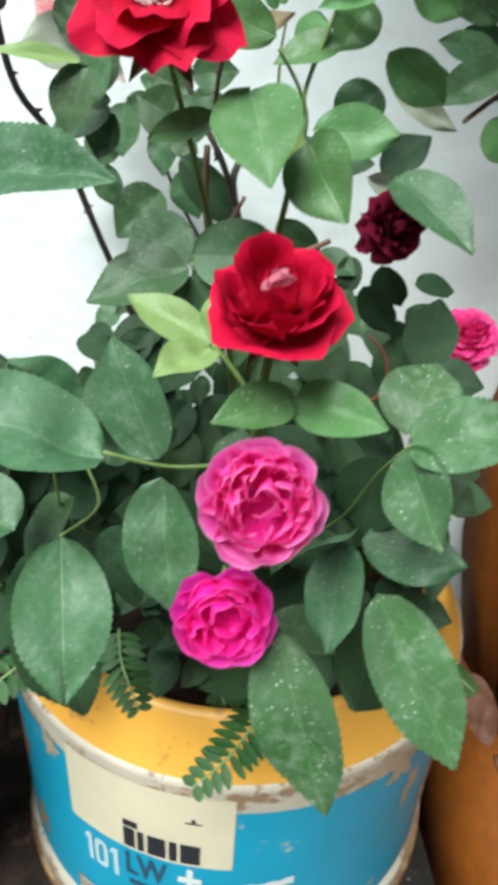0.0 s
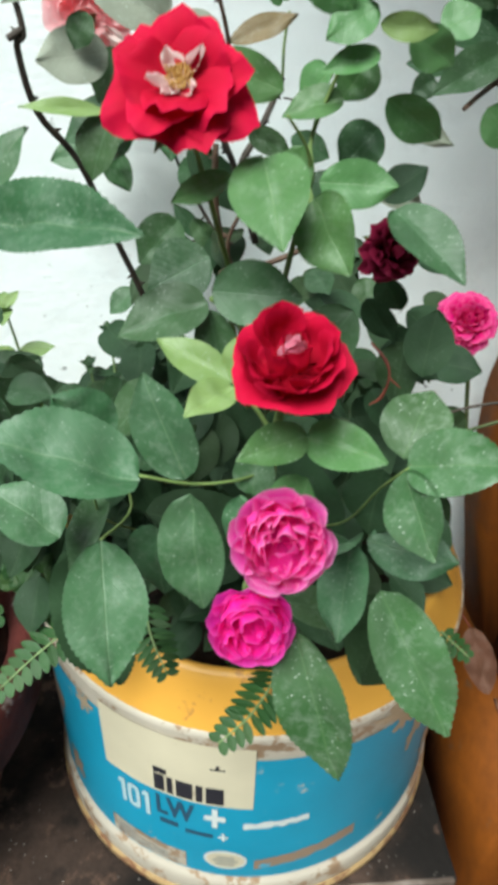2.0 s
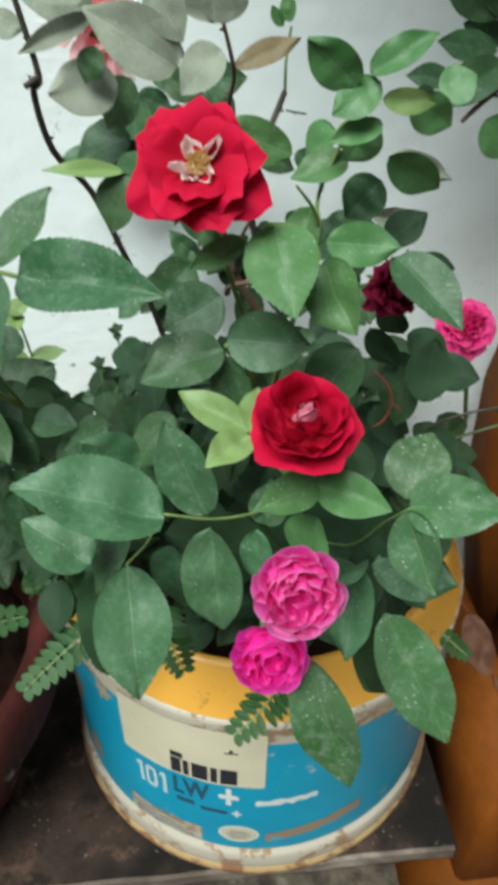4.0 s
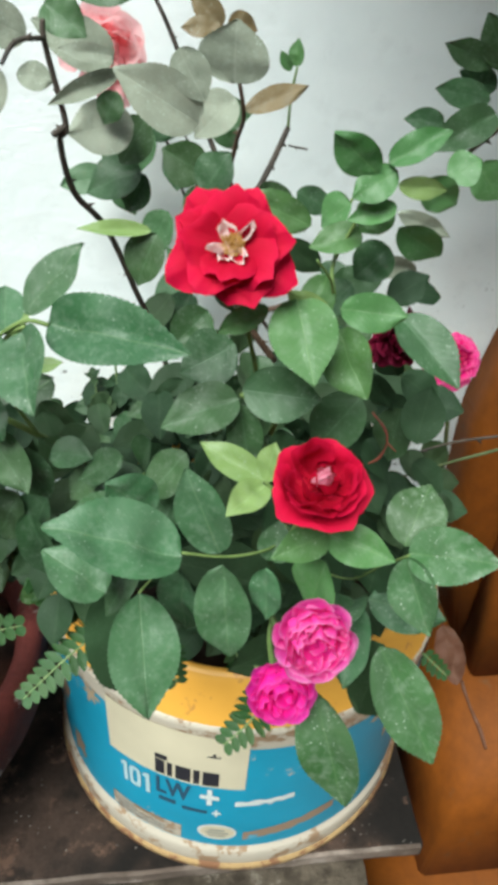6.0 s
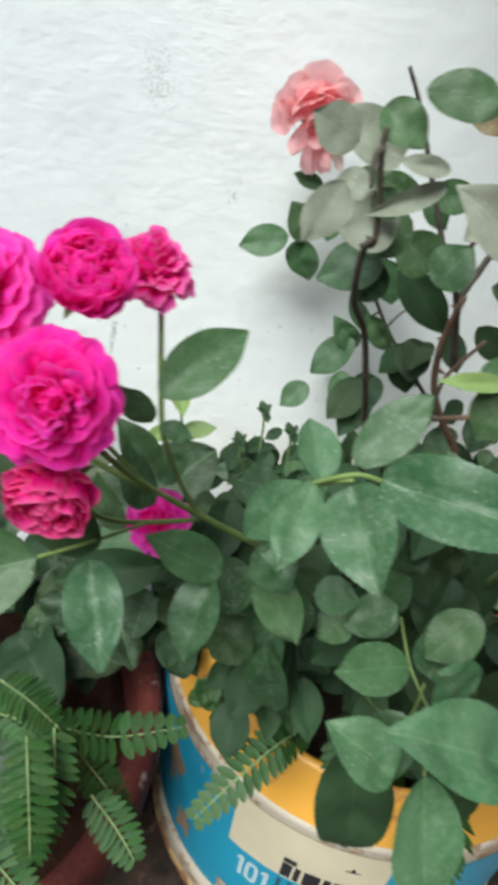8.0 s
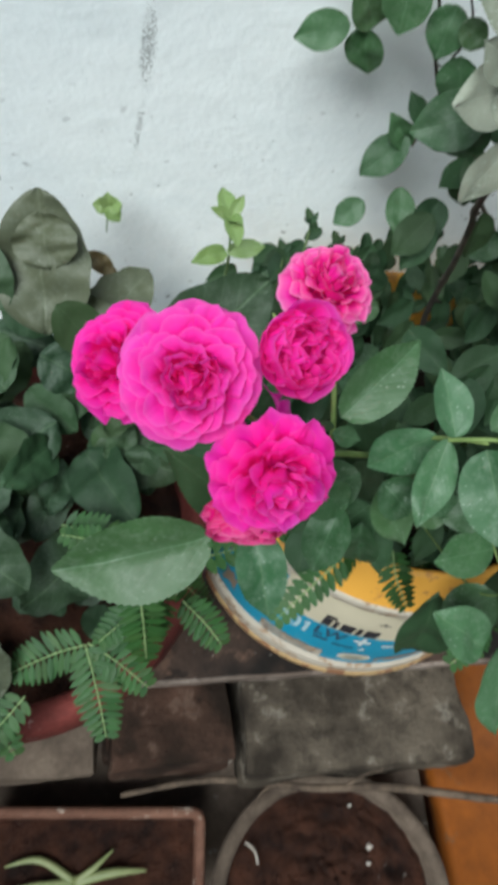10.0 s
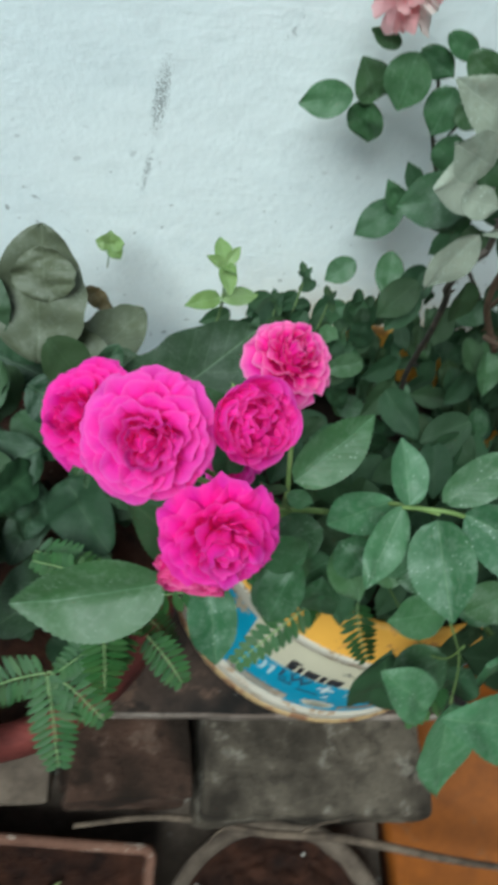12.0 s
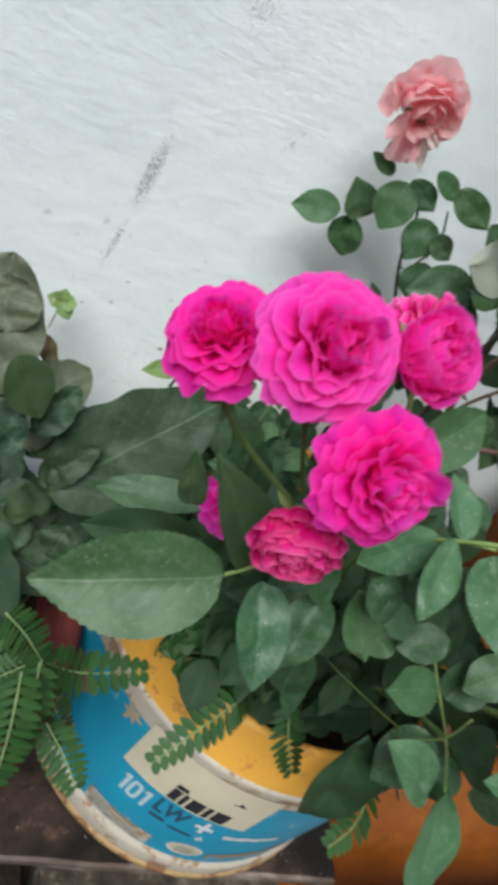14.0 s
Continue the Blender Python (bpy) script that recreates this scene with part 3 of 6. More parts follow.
for k in range(11):
    a, r = crumb_rnd.uniform(-1.2, 1.4), crumb_rnd.uniform(0.05, 0.095)
    s = crumb_rnd.uniform(0.002, 0.005)
    bm = bmesh.new()
    bmesh.ops.create_icosphere(bm, subdivisions=2, radius=1, matrix=Matrix.Translation((0.013 + r * math.cos(a), 0.036 + r * math.sin(a), GROUND_Z + 0.084 - 0.010 * (r / 0.108) ** 2)) @ Matrix.Diagonal((s, s * 0.8, s * 0.6, 1)))
    for v in bm.verts:
        v.co += 0.0006 * noise.noise_vector(v.co * 400)
    tagged(link("pebble", bm, CRUMB), "small pale lime pebble on the soil", "pebble", "pebbles in the low pot")
tagged(link("straw", tube([(-0.068, 0.098, GROUND_Z + 0.086), (-0.060, 0.090, GROUND_Z + 0.090), (-0.057, 0.078, GROUND_Z + 0.086)], [0.0012, 0.0014, 0.0008]), CRUMB), "short pale dry straw lying on the soil", "straw")

# ---- plant materials ----
def leaf_green(name, dark, light, vein, rough=0.42, dust=0.0, through=0.14, quilt=0.05, ribs=62.0):
    """A leaf blade: blotches, a pale midrib with side veins, and dry dust spots."""
    m = Mat(name, rough)
    uv = m.coords("UV")
    u, v, _ = m.split(uv)
    p = m.place()
    rnd = m.random()
    blot = m.ramp(m.noise(p, 60, 4), (0.32, 0.0), (0.68, 1.0))
    base = m.mix(m.math("ADD", m.math("MULTIPLY", blot, 0.38), m.math("MULTIPLY", rnd, 0.62)), dark, light)
    other = m.math("FRACT", m.math("MULTIPLY", rnd, 17.31))
    base = m.mix(m.math("MULTIPLY", m.math("POWER", other, 2.0), 0.45), base, m.mix(0.5, base, (0.085, 0.095, 0.022)))
    side = m.math("ABSOLUTE", m.math("SUBTRACT", u, 0.5))
    rib = m.ramp(side, (0.004, 0.8), (0.020, 0.0))
    wave = m.math("SINE", m.math("MULTIPLY", m.math("SUBTRACT", v, m.math("MULTIPLY", side, 0.75)), ribs))
    lateral = m.math("MULTIPLY", m.ramp(wave, (0.90, 0.0), (1.0, 0.32)), m.ramp(side, (0.02, 1.0), (0.47, 0.15)))
    veins = m.math("MAXIMUM", rib, lateral)
    col = m.mix(m.math("MULTIPLY", veins, 0.34), base, vein)
    if dust:
        spots = m.ramp(m.voronoi(p, 560), (0.13, 1.0), (0.24, 0.0))
        large = m.math("MULTIPLY", m.ramp(m.voronoi(p, 240), (0.07, 1.0), (0.13, 0.0)), 0.8)
        patchy = m.ramp(m.noise(p, 110, 3), (0.46, 0.0), (0.62, 1.0))
        haze = m.ramp(m.noise(p, 300, 6, 0.75), (0.46, 0.0), (0.76, 0.45))
        film = m.ramp(m.noise(p, 55, 3), (0.40, 0.0), (0.70, 0.14))
        dusty = m.math("MAXIMUM", m.math("MULTIPLY", m.math("MAXIMUM", spots, large), patchy), m.math("MAXIMUM", haze, film))
        col = m.mix(m.math("MULTIPLY", dusty, dust), col, (0.46, 0.52, 0.45))
    m.color(col)
    m.b.inputs["Specular IOR Level"].default_value = 0.42
    m.bump(m.math("SUBTRACT", m.math("MULTIPLY", m.noise(p, 420, 4), 0.5), m.math("ADD", veins, m.math("MULTIPLY", wave, quilt))), 0.30, 0.0006 + 0.006 * max(0.0, quilt - 0.05))
    glow = m.n.new("ShaderNodeBsdfTranslucent")
    m.l.new(col, glow.inputs["Color"])
    mixed = m.n.new("ShaderNodeMixShader")
    mixed.inputs[0].default_value = through
    m.l.new(m.b.outputs[0], mixed.inputs[1])
    m.l.new(glow.outputs[0], mixed.inputs[2])
    m.l.new(mixed.outputs[0], m.n["Material Output"].inputs["Surface"])
    return m.m


def petal_skin(name, deep, light, edge, through=0.3, streak=0.0, rim=0.42):
    """A petal: deeper towards its base, paler at the lip, with fine lengthwise veins."""
    m = Mat(name, 0.7)
    m.b.inputs["Specular IOR Level"].default_value = 0.15
    u, v, _ = m.split(m.coords("UV"))
    p = m.place()
    along = m.ramp(v, (0.1, 0.0), (0.85, 1.0))
    col = m.mix(m.math("MULTIPLY", along, m.math("ADD", 0.55, m.math("MULTIPLY", m.random(), 0.45))), deep, light)
    col = m.mix(m.math("MULTIPLY", m.ramp(m.noise(p, 190, 4), (0.4, 0.0), (0.7, 1.0)), 0.35), col, deep)
    col = m.mix(m.ramp(v, (0.80, 0.0), (0.94, rim * 0.4), (1.0, rim)), col, edge)
    if streak:
        bars = m.ramp(m.noise(p, 330, 3), (0.56, 0.0), (0.62, 1.0))
        col = m.mix(m.math("MULTIPLY", bars, streak), col, edge)
    m.color(col)
    fine = m.math("SINE", m.math("MULTIPLY", u, 60.0))
    m.bump(m.math("ADD", m.math("MULTIPLY", fine, 0.2), m.noise(p, 200, 3)), 0.14, 0.0006)
    glow = m.n.new("ShaderNodeBsdfTranslucent")
    m.l.new(col, glow.inputs["Color"])
    mixed = m.n.new("ShaderNodeMixShader")
    mixed.inputs[0].default_value = through
    m.l.new(m.b.outputs[0], mixed.inputs[1])
    m.l.new(glow.outputs[0], mixed.inputs[2])
    m.l.new(mixed.outputs[0], m.n["Material Output"].inputs["Surface"])
    return m.m


def bark(name, dark, light, rough=0.7):
    m = Mat(name, rough)
    p = m.place()
    m.color(m.mix(m.ramp(m.noise(p, 90, 5), (0.35, 0.0), (0.65, 1.0)), dark, light))
    m.bump(m.noise(p, 300, 4), 0.4, 0.0008)
    return m.m


MATURE = leaf_green("mature_leaf", (0.021, 0.062, 0.022), (0.057, 0.139, 0.052), (0.15, 0.26, 0.15), 0.50, 0.36)
SHEEN = leaf_green("grey_sheen_leaf", (0.030, 0.094, 0.037), (0.071, 0.175, 0.076), (0.20, 0.29, 0.16), 0.48, 0.52)
SPECKLED = leaf_green("speckled_leaf", (0.031, 0.098, 0.030), (0.066, 0.164, 0.054), (0.17, 0.27, 0.12), 0.46, 0.80)
FRESH = leaf_green("fresh_leaf", (0.050, 0.146, 0.040), (0.099, 0.231, 0.074), (0.22, 0.34, 0.16), 0.48, 0.34)
YOUNG = leaf_green("young_leaf", (0.135, 0.225, 0.055), (0.235, 0.335, 0.115), (0.36, 0.48, 0.22), 0.45, 0.3)
# leaf green darkened for inner leaves, so the bush's shade is in the colour
SHADED = leaf_green("dark_shade_leaf", (0.011, 0.034, 0.012), (0.030, 0.077, 0.029), (0.08, 0.13, 0.06), 0.70, 0.08)
DUSTY = leaf_green("dusty_leaf", (0.20, 0.225, 0.175), (0.33, 0.35, 0.28), (0.40, 0.42, 0.35), 0.7, 0.85)
BRONZE = leaf_green("bronze_leaf", (0.15, 0.105, 0.045), (0.25, 0.175, 0.085), (0.3, 0.24, 0.14), 0.5, 0.45)
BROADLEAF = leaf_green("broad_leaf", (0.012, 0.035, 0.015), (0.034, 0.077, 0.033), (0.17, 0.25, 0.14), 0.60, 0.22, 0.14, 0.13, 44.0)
GREYLEAF = leaf_green("grey_green_leaf", (0.055, 0.064, 0.038), (0.098, 0.110, 0.064), (0.19, 0.22, 0.15), 0.55, 0.35, 0.14, 0.14, 40.0)
WEEDLEAF = leaf_green("weed_leaf", (0.013, 0.055, 0.010), (0.032, 0.104, 0.020), (0.08, 0.17, 0.05), 0.55, 0.06)
STEM = bark("green_stem", (0.10, 0.16, 0.04), (0.19, 0.27, 0.08))
OLIVE = bark("olive_stem", (0.055, 0.080, 0.025), (0.105, 0.125, 0.050))
PALESTEM = bark("pale_stem", (0.14, 0.22, 0.08), (0.23, 0.31, 0.13))
TWIG = bark("dark_woody_twig", (0.030, 0.024, 0.020), (0.085, 0.065, 0.050))
REDTWIG = bark("dry_red_shoot", (0.11, 0.020, 0.014), (0.24, 0.060, 0.036))
BROWNTWIG = bark("brown_twig", (0.075, 0.042, 0.026), (0.15, 0.09, 0.06))
PINK = petal_skin("pink_petal", (0.955, 0.012, 0.44), (0.975, 0.046, 0.63), (0.98, 0.38, 0.83), 0.6, 0.0, 0.35)
PALEPINK = petal_skin("lilac_pink_petal", (0.90, 0.022, 0.38), (0.95, 0.12, 0.60), (0.97, 0.58, 0.85), 0.5, 0.0, 0.6)
HOTPINK = petal_skin("magenta_petal", (0.94, 0.004, 0.36), (0.975, 0.012, 0.54), (0.97, 0.22, 0.72), 0.6, 0.0, 0.35)
CRIMSON = petal_skin("crimson_petal", (0.72, 0.002, 0.19), (0.86, 0.008, 0.30), (0.94, 0.34, 0.58), 0.5, 0.22)
RED = petal_skin("red_petal", (0.40, 0.001, 0.020), (0.60, 0.002, 0.045), (0.68, 0.010, 0.08), 0.28)
DARKRED = petal_skin("wilted_red_petal", (0.08, 0.001, 0.012), (0.20, 0.006, 0.035), (0.36, 0.03, 0.10), 0.15)
PALE = petal_skin("pink_white_petal", (0.66, 0.10, 0.20), (0.80, 0.36, 0.48), (0.84, 0.52, 0.60), 0.3)
SALMON = petal_skin("salmon_petal", (0.94, 0.42, 0.46), (0.96, 0.60, 0.62), (0.97, 0.78, 0.77), 0.6)
FRILL = petal_skin("white_edged_petal", (0.88, 0.008, 0.33), (0.94, 0.030, 0.47), (0.96, 0.56, 0.76), 0.5, 0.0, 0.5)
STAMEN = bark("stamen", (0.35, 0.16, 0.04), (0.55, 0.33, 0.10))


# ---- plant parts ----
def unit_leaf(name, fold, curl, wave, teeth, tip, seed, crinkle=0.0):
    """A leaflet of length 1 along y and width 1 along x, with a toothed edge, a fold along the rib and a bent tip."""
    bm = bmesh.new()
    uvs = bm.loops.layers.uv.new("UVMap")
    rows, cols = 44, (-1, -0.62, -0.28, 0, 0.28, 0.62, 1)
    grid = []
    for i in range(rows + 1):
        v = i / rows
        w = 0.5 * (math.sin(math.pi * v ** tip) ** 0.60 if 0 < v < 1 else 0.0)
        if teeth:
            w *= 1 - 0.55 * max(0.0, (v - 0.66) / 0.34) ** 1.8
        if teeth and 2 < i < rows - 1:
            w *= 1 + (0.018 if i % 2 else -0.016)
        row = []
        for s in cols:
            x = s * w
            z = fold * abs(x) - curl * v * v + wave * noise.noise(Vector((s * 1.6, v * 3.2, seed))) - 0.35 * fold * x * x + crinkle * noise.noise(Vector((s * 2.6 * w * 2, v * 6.5, seed + 40)))
            x *= 1 + 3.2 * crinkle * noise.noise(Vector((v * 5.0, s, seed)))
            vert = bm.verts.new((x, v + (0.010 if teeth and i % 2 and abs(s) == 1 else 0), z))
            row.append((vert, 0.5 + x, v))
        grid.append(row)
    for i in range(rows):
        for k in range(len(cols) - 1):
            quad = (grid[i][k], grid[i][k + 1], grid[i + 1][k + 1], grid[i + 1][k])
            face = bm.faces.new([q[0] for q in quad])
            for loop, q in zip(face.loops, quad):
                loop[uvs].uv = (q[1], q[2])
    bmesh.ops.remove_doubles(bm, verts=bm.verts[:], dist=1e-5)
    me = bpy.data.meshes.new(name)
    bm.to_mesh(me)
    bm.free()
    me.polygons.foreach_set("use_smooth", [True] * len(me.polygons))
    return me


LEAVES = [unit_leaf("leaf", f, c, w, True, t, s) for f, c, w, t, s in ((0.22, 0.10, 0.05, 0.86, 1), (0.30, 0.18, 0.07, 0.80, 2), (0.14, 0.05, 0.06, 0.92, 3), (0.34, 0.24, 0.06, 0.84, 4), (0.18, -0.06, 0.08, 0.88, 5), (0.40, 0.12, 0.09, 0.78, 6))]
BROAD = [unit_leaf("broad_leaf", f, c, w, False, t, s, 0.055) for f, c, w, t, s in ((0.25, 0.12, 0.10, 0.80, 21), (0.35, 0.22, 0.12, 0.86, 22), (0.2, 0.05, 0.14, 0.9, 23))]
coloured = {}
picks = random.Random(12)


def with_material(me, material):
    """The mesh in that material; made once and shared."""
    key = (me.name, material.name)
    if key not in coloured:
        copy = me.copy()
        copy.materials.clear()
        copy.materials.append(material)
        coloured[key] = copy
    return coloured[key]


def leaf(plant, base, tip, width, face, material, kinds=None, name="leaf"):
    """A leaf from its base to its tip, that wide, its upper side turned to face."""
    b, t = Vector(base), Vector(tip)
    along = t - b
    y = along.normalized()
    z = Vector(face)
    z = (z - y * z.dot(y)).normalized()
    x = y.cross(z)
    ob = new(name, with_material(picks.choice(kinds or LEAVES), material))
    ob.parent = plant
    m = Matrix((x * width, y * along.length, z * (width + along.length) / 2)).transposed().to_4x4()
    m.translation = b
    ob.matrix_basis = m
    return ob


def thorns(bm, points, radii):
    """Short hooked thorns and broken spurs along a woody stem."""
    rnd = random.Random(len(points) * 31 + int(abs(points[0][0]) * 1e4))
    for k in range(len(points) - 1):
        a, b = Vector(points[k]), Vector(points[k + 1])
        r = radii[k] if isinstance(radii, (list, tuple)) else radii
        way = (b - a).normalized()
        for n in range(max(1, int((b - a).length / 0.016))):
            p = a.lerp(b, rnd.uniform(0.15, 0.85))
            out = way.cross(Vector((rnd.uniform(-1, 1), rnd.uniform(-1, 1), rnd.uniform(-1, 1)))).normalized()
            size = rnd.uniform(1.0, 2.2) * max(r, 0.0012)
            side = way.cross(out)
            foot = [bm.verts.new(p + (way * math.cos(q) * 1.3 + side * math.sin(q)) * size * 0.45 + out * r * 0.6) for q in (0.0, 1.57, 3.14, 4.71)]
            tip = bm.verts.new(p + out * (r + size) + way * size * 0.4)
            for j in range(4):
                bm.faces.new((foot[j], foot[(j + 1) % 4], tip))


def stem(plant, points, radii, material=None, label="", name="stem"):
    bm = tube(points, radii)
    if material in (TWIG, BROWNTWIG):
        thorns(bm, points, radii)
    return part(name, bm, material or STEM, plant, label)


def unit_petal(name, cup, roll, ruffle, point, seed, length=1.0):
    """A petal of height 1 along z and width 1 along x, hollow towards +y, its lip rolled outwards."""
    bm = bmesh.new()
    uvs = bm.loops.layers.uv.new("UVMap")
    n, cols = 9, 9
    grid = []
    for i in range(n + 1):
        v = i / n
        w = 0.16 + 0.84 * math.sin(math.pi / 2 * min(1, v / 0.72)) ** 0.9
        row = []
        for k in range(cols + 1):
            s = k / cols * 2 - 1
            x = 0.5 * w * s
            top = 1 - 0.42 * abs(s) ** 2.6 + point * (1 - abs(s)) ** 3
            z = v * top
            y = cup * (s * s) * w * 0.5 - cup * 0.55 * math.sin(math.pi * min(1, v)) - roll * max(0, v - 0.6) ** 2 * 4.5
            y += ruffle * v * noise.noise(Vector((s * 2.2, v * 1.5, seed * 3.7))) * 2
            z += ruffle * v * v * 0.8 * noise.noise(Vector((s * 2.6 + 4, v, seed * 2.1)))
            row.append((bm.verts.new((x, y, z)), k / cols, v))
        grid.append(row)
    for i in range(n):
        for k in range(cols):
            quad = (grid[i][k], grid[i][k + 1], grid[i + 1][k + 1], grid[i + 1][k])
            face = bm.faces.new([q[0] for q in quad])
            for loop, q in zip(face.loops, quad):
                loop[uvs].uv = (q[1], q[2])
    me = bpy.data.meshes.new(name)
    bm.to_mesh(me)
    bm.free()
    me.polygons.foreach_set("use_smooth", [True] * len(me.polygons))
    return me


MIDDLE = [unit_petal("petal", 0.52, 0.26, 0.17, 0, s) for s in (4, 5, 6, 7)]
POINTED = [unit_petal("petal", 0.36, 0.34, 0.12, 0.08, s) for s in (11, 12, 13, 14)]
FLAT = [unit_petal("petal", 0.16, 0.14, 0.15, 0.17, s) for s in (15, 16, 17, 18)]


def unit_fan(name, spread, cup, roll, ruffle, seed):
    """A broad petal with a round lip, height 1 along z and width 1 along x, hollow towards +y."""
    bm = bmesh.new()
    uvs = bm.loops.layers.uv.new("UVMap")
    n, cols = 8, 10
    grid = []
    for i in range(n + 1):
        v = i / n
        row = []
        for k in range(cols + 1):
            s = k / cols * 2 - 1
            reach = v * (1 - 0.22 * abs(s) ** 5 + ruffle * 0.35 * noise.noise(Vector((s * 2.6, seed * 1.3, 2))))
            x = reach * math.sin(s * spread) / (2 * math.sin(spread))
            z = reach * math.cos(s * spread * 0.55)
            y = cup * (0.5 * s * s * v - 0.55 * math.sin(math.pi * v)) - roll * max(0, v - 0.66) ** 2 * 5.0
            y += ruffle * v * noise.noise(Vector((s * 2.4, v * 1.6, seed * 3.7))) * 1.6
            row.append((bm.verts.new((x, y, z)), k / cols, v))
        grid.append(row)
    for i in range(n):
        for k in range(cols):
            quad = (grid[i][k], grid[i][k + 1], grid[i + 1][k + 1], grid[i + 1][k])
            face = bm.faces.new([q[0] for q in quad])
            for loop, q in zip(face.loops, quad):
                loop[uvs].uv = (q[1], q[2])
    bmesh.ops.remove_doubles(bm, verts=bm.verts[:], dist=1e-6)
    me = bpy.data.meshes.new(name)
    bm.to_mesh(me)
    bm.free()
    me.polygons.foreach_set("use_smooth", [True] * len(me.polygons))
    return me


FURLED = [unit_fan("petal", 0.85, 0.42, 0.32, 0.15, s) for s in (31, 32, 33, 34)]
CUPPED = [unit_fan("petal", 0.88, 0.38, 0.44, 0.15, s) for s in (35, 36, 37, 38)]
SPREAD = [unit_fan("petal", 0.84, 0.34, 0.58, 0.16, s) for s in (39, 40, 41, 42)]
BOWL = [unit_fan("petal", 0.92, 0.44, 0.30, 0.10, s) for s in (51, 52, 53, 54)]
GLOBE = [unit_fan("petal", 0.90, 0.50, 0.14, 0.07, s) for s in (71, 72, 73, 74)]
FOLDED = [unit_fan("petal", 0.86, 0.52, 0.18, 0.10, s) for s in (55, 56, 57, 58)]
VASE = [unit_petal("petal", 0.50, 0.46, 0.08, 0.07, s) for s in (59, 60, 61, 62)]


def petal(bloom, meshes, material, angle, tilt, length, width, out, lift, twist=0.0):
    """One petal of a bloom: turned round its axis, tilted from it, set off from it."""
    ob = new("petal", with_material(picks.choice(meshes), material))
    ob.parent = bloom
    turn = Matrix.Rotation(angle, 4, "Z") @ Matrix.Translation((0, -out, lift)) @ Matrix.Rotation(tilt, 4, "X") @ Matrix.Rotation(twist, 4, "Z")
    ob.matrix_basis = turn @ Matrix.Diagonal((width, length, length, 1))
    return ob


def heart(parent, centre, axis, radius, label, sepals=5):
    """The bloom's core: a green calyx cup with pointed sepals, which carries the petals."""
    bm = lathe([(0.02 * radius, -0.76 * radius), (0.14 * radius, -0.68 * radius), (0.20 * radius, -0.52 * radius), (0.17 * radius, -0.47 * radius), (0.10 * radius, -0.45 * radius), (0.01 * radius, -0.44 * radius)], 14)
    for k in range(sepals):
        a = 2 * math.pi * k / 5 + 0.3
        d, s = Vector((math.cos(a), math.sin(a), 0)), Vector((-math.sin(a), math.cos(a), 0))
        pts = [d * 0.18 * radius + Vector((0, 0, -0.52 * radius)), d * 0.46 * radius + Vector((0, 0, -0.58 * radius)), d * 0.68 * radius + Vector((0, 0, -0.70 * radius))]
        wid = (0.10 * radius, 0.11 * radius, 0.006 * radius)
        rows = [[bm.verts.new(p - s * w), bm.verts.new(p - Vector((0, 0, 0.04 * radius))), bm.verts.new(p + s * w)] for p, w in zip(pts, wid)]
        for r0, r1 in zip(rows, rows[1:]):
            for j in range(2):
                bm.faces.new((r0[j], r0[j + 1], r1[j + 1], r1[j]))
    ob = part("bloom", bm, STEM, parent, label)
    ob.matrix_basis = Matrix.Translation(centre) @ Vector(axis).to_track_quat("Z", "Y").to_matrix().to_4x4()
    return ob


GOLD = math.pi * (3 - math.sqrt(5))


def rose(parent, centre, axis, radius, skin, label, count=46, openness=1.0, core=None, spin=0.0):
    """A full rose: broad round lipped petals that overlap like scales over a low dome, folded in the middle."""
    rnd = random.Random(int(radius * 1e5) + count)
    bloom = heart(parent, centre, axis, radius, label)
    for i in range(8):
        petal(bloom, FURLED, core or skin, spin + i * 2.1, radians(-26 + 5.0 * i + rnd.uniform(-8, 8)), radius * (0.60 + 0.03 * i) * rnd.uniform(0.92, 1.08), radius * rnd.uniform(0.46, 0.70), radius * (0.10 + 0.016 * i), radius * -0.04, rnd.uniform(-0.9, 0.9))
    for i in range(count):
        t = (i + 0.5) / count
        tilt = radians(6 + (78 * openness - 6) * t ** 0.85 + rnd.uniform(-6, 6))
        length = radius * (0.84 + 0.13 * t ** 1.5) * rnd.uniform(0.92, 1.05)
        width = radius * (0.52 + 0.62 * t ** 0.8) * rnd.uniform(0.88, 1.12)
        meshes = FURLED if t < 0.28 else CUPPED if t < 0.66 else SPREAD
        twist = rnd.uniform(-0.65, 0.65) if t < 0.3 else rnd.uniform(-0.2, 0.2)
        petal(bloom, meshes, (core or skin) if t < 0.25 else skin, spin + i * GOLD + rnd.uniform(-0.22, 0.22), tilt, length, width, radius * 0.05 * t, radius * (-0.26 - 0.08 * t), twist)
    return bloom


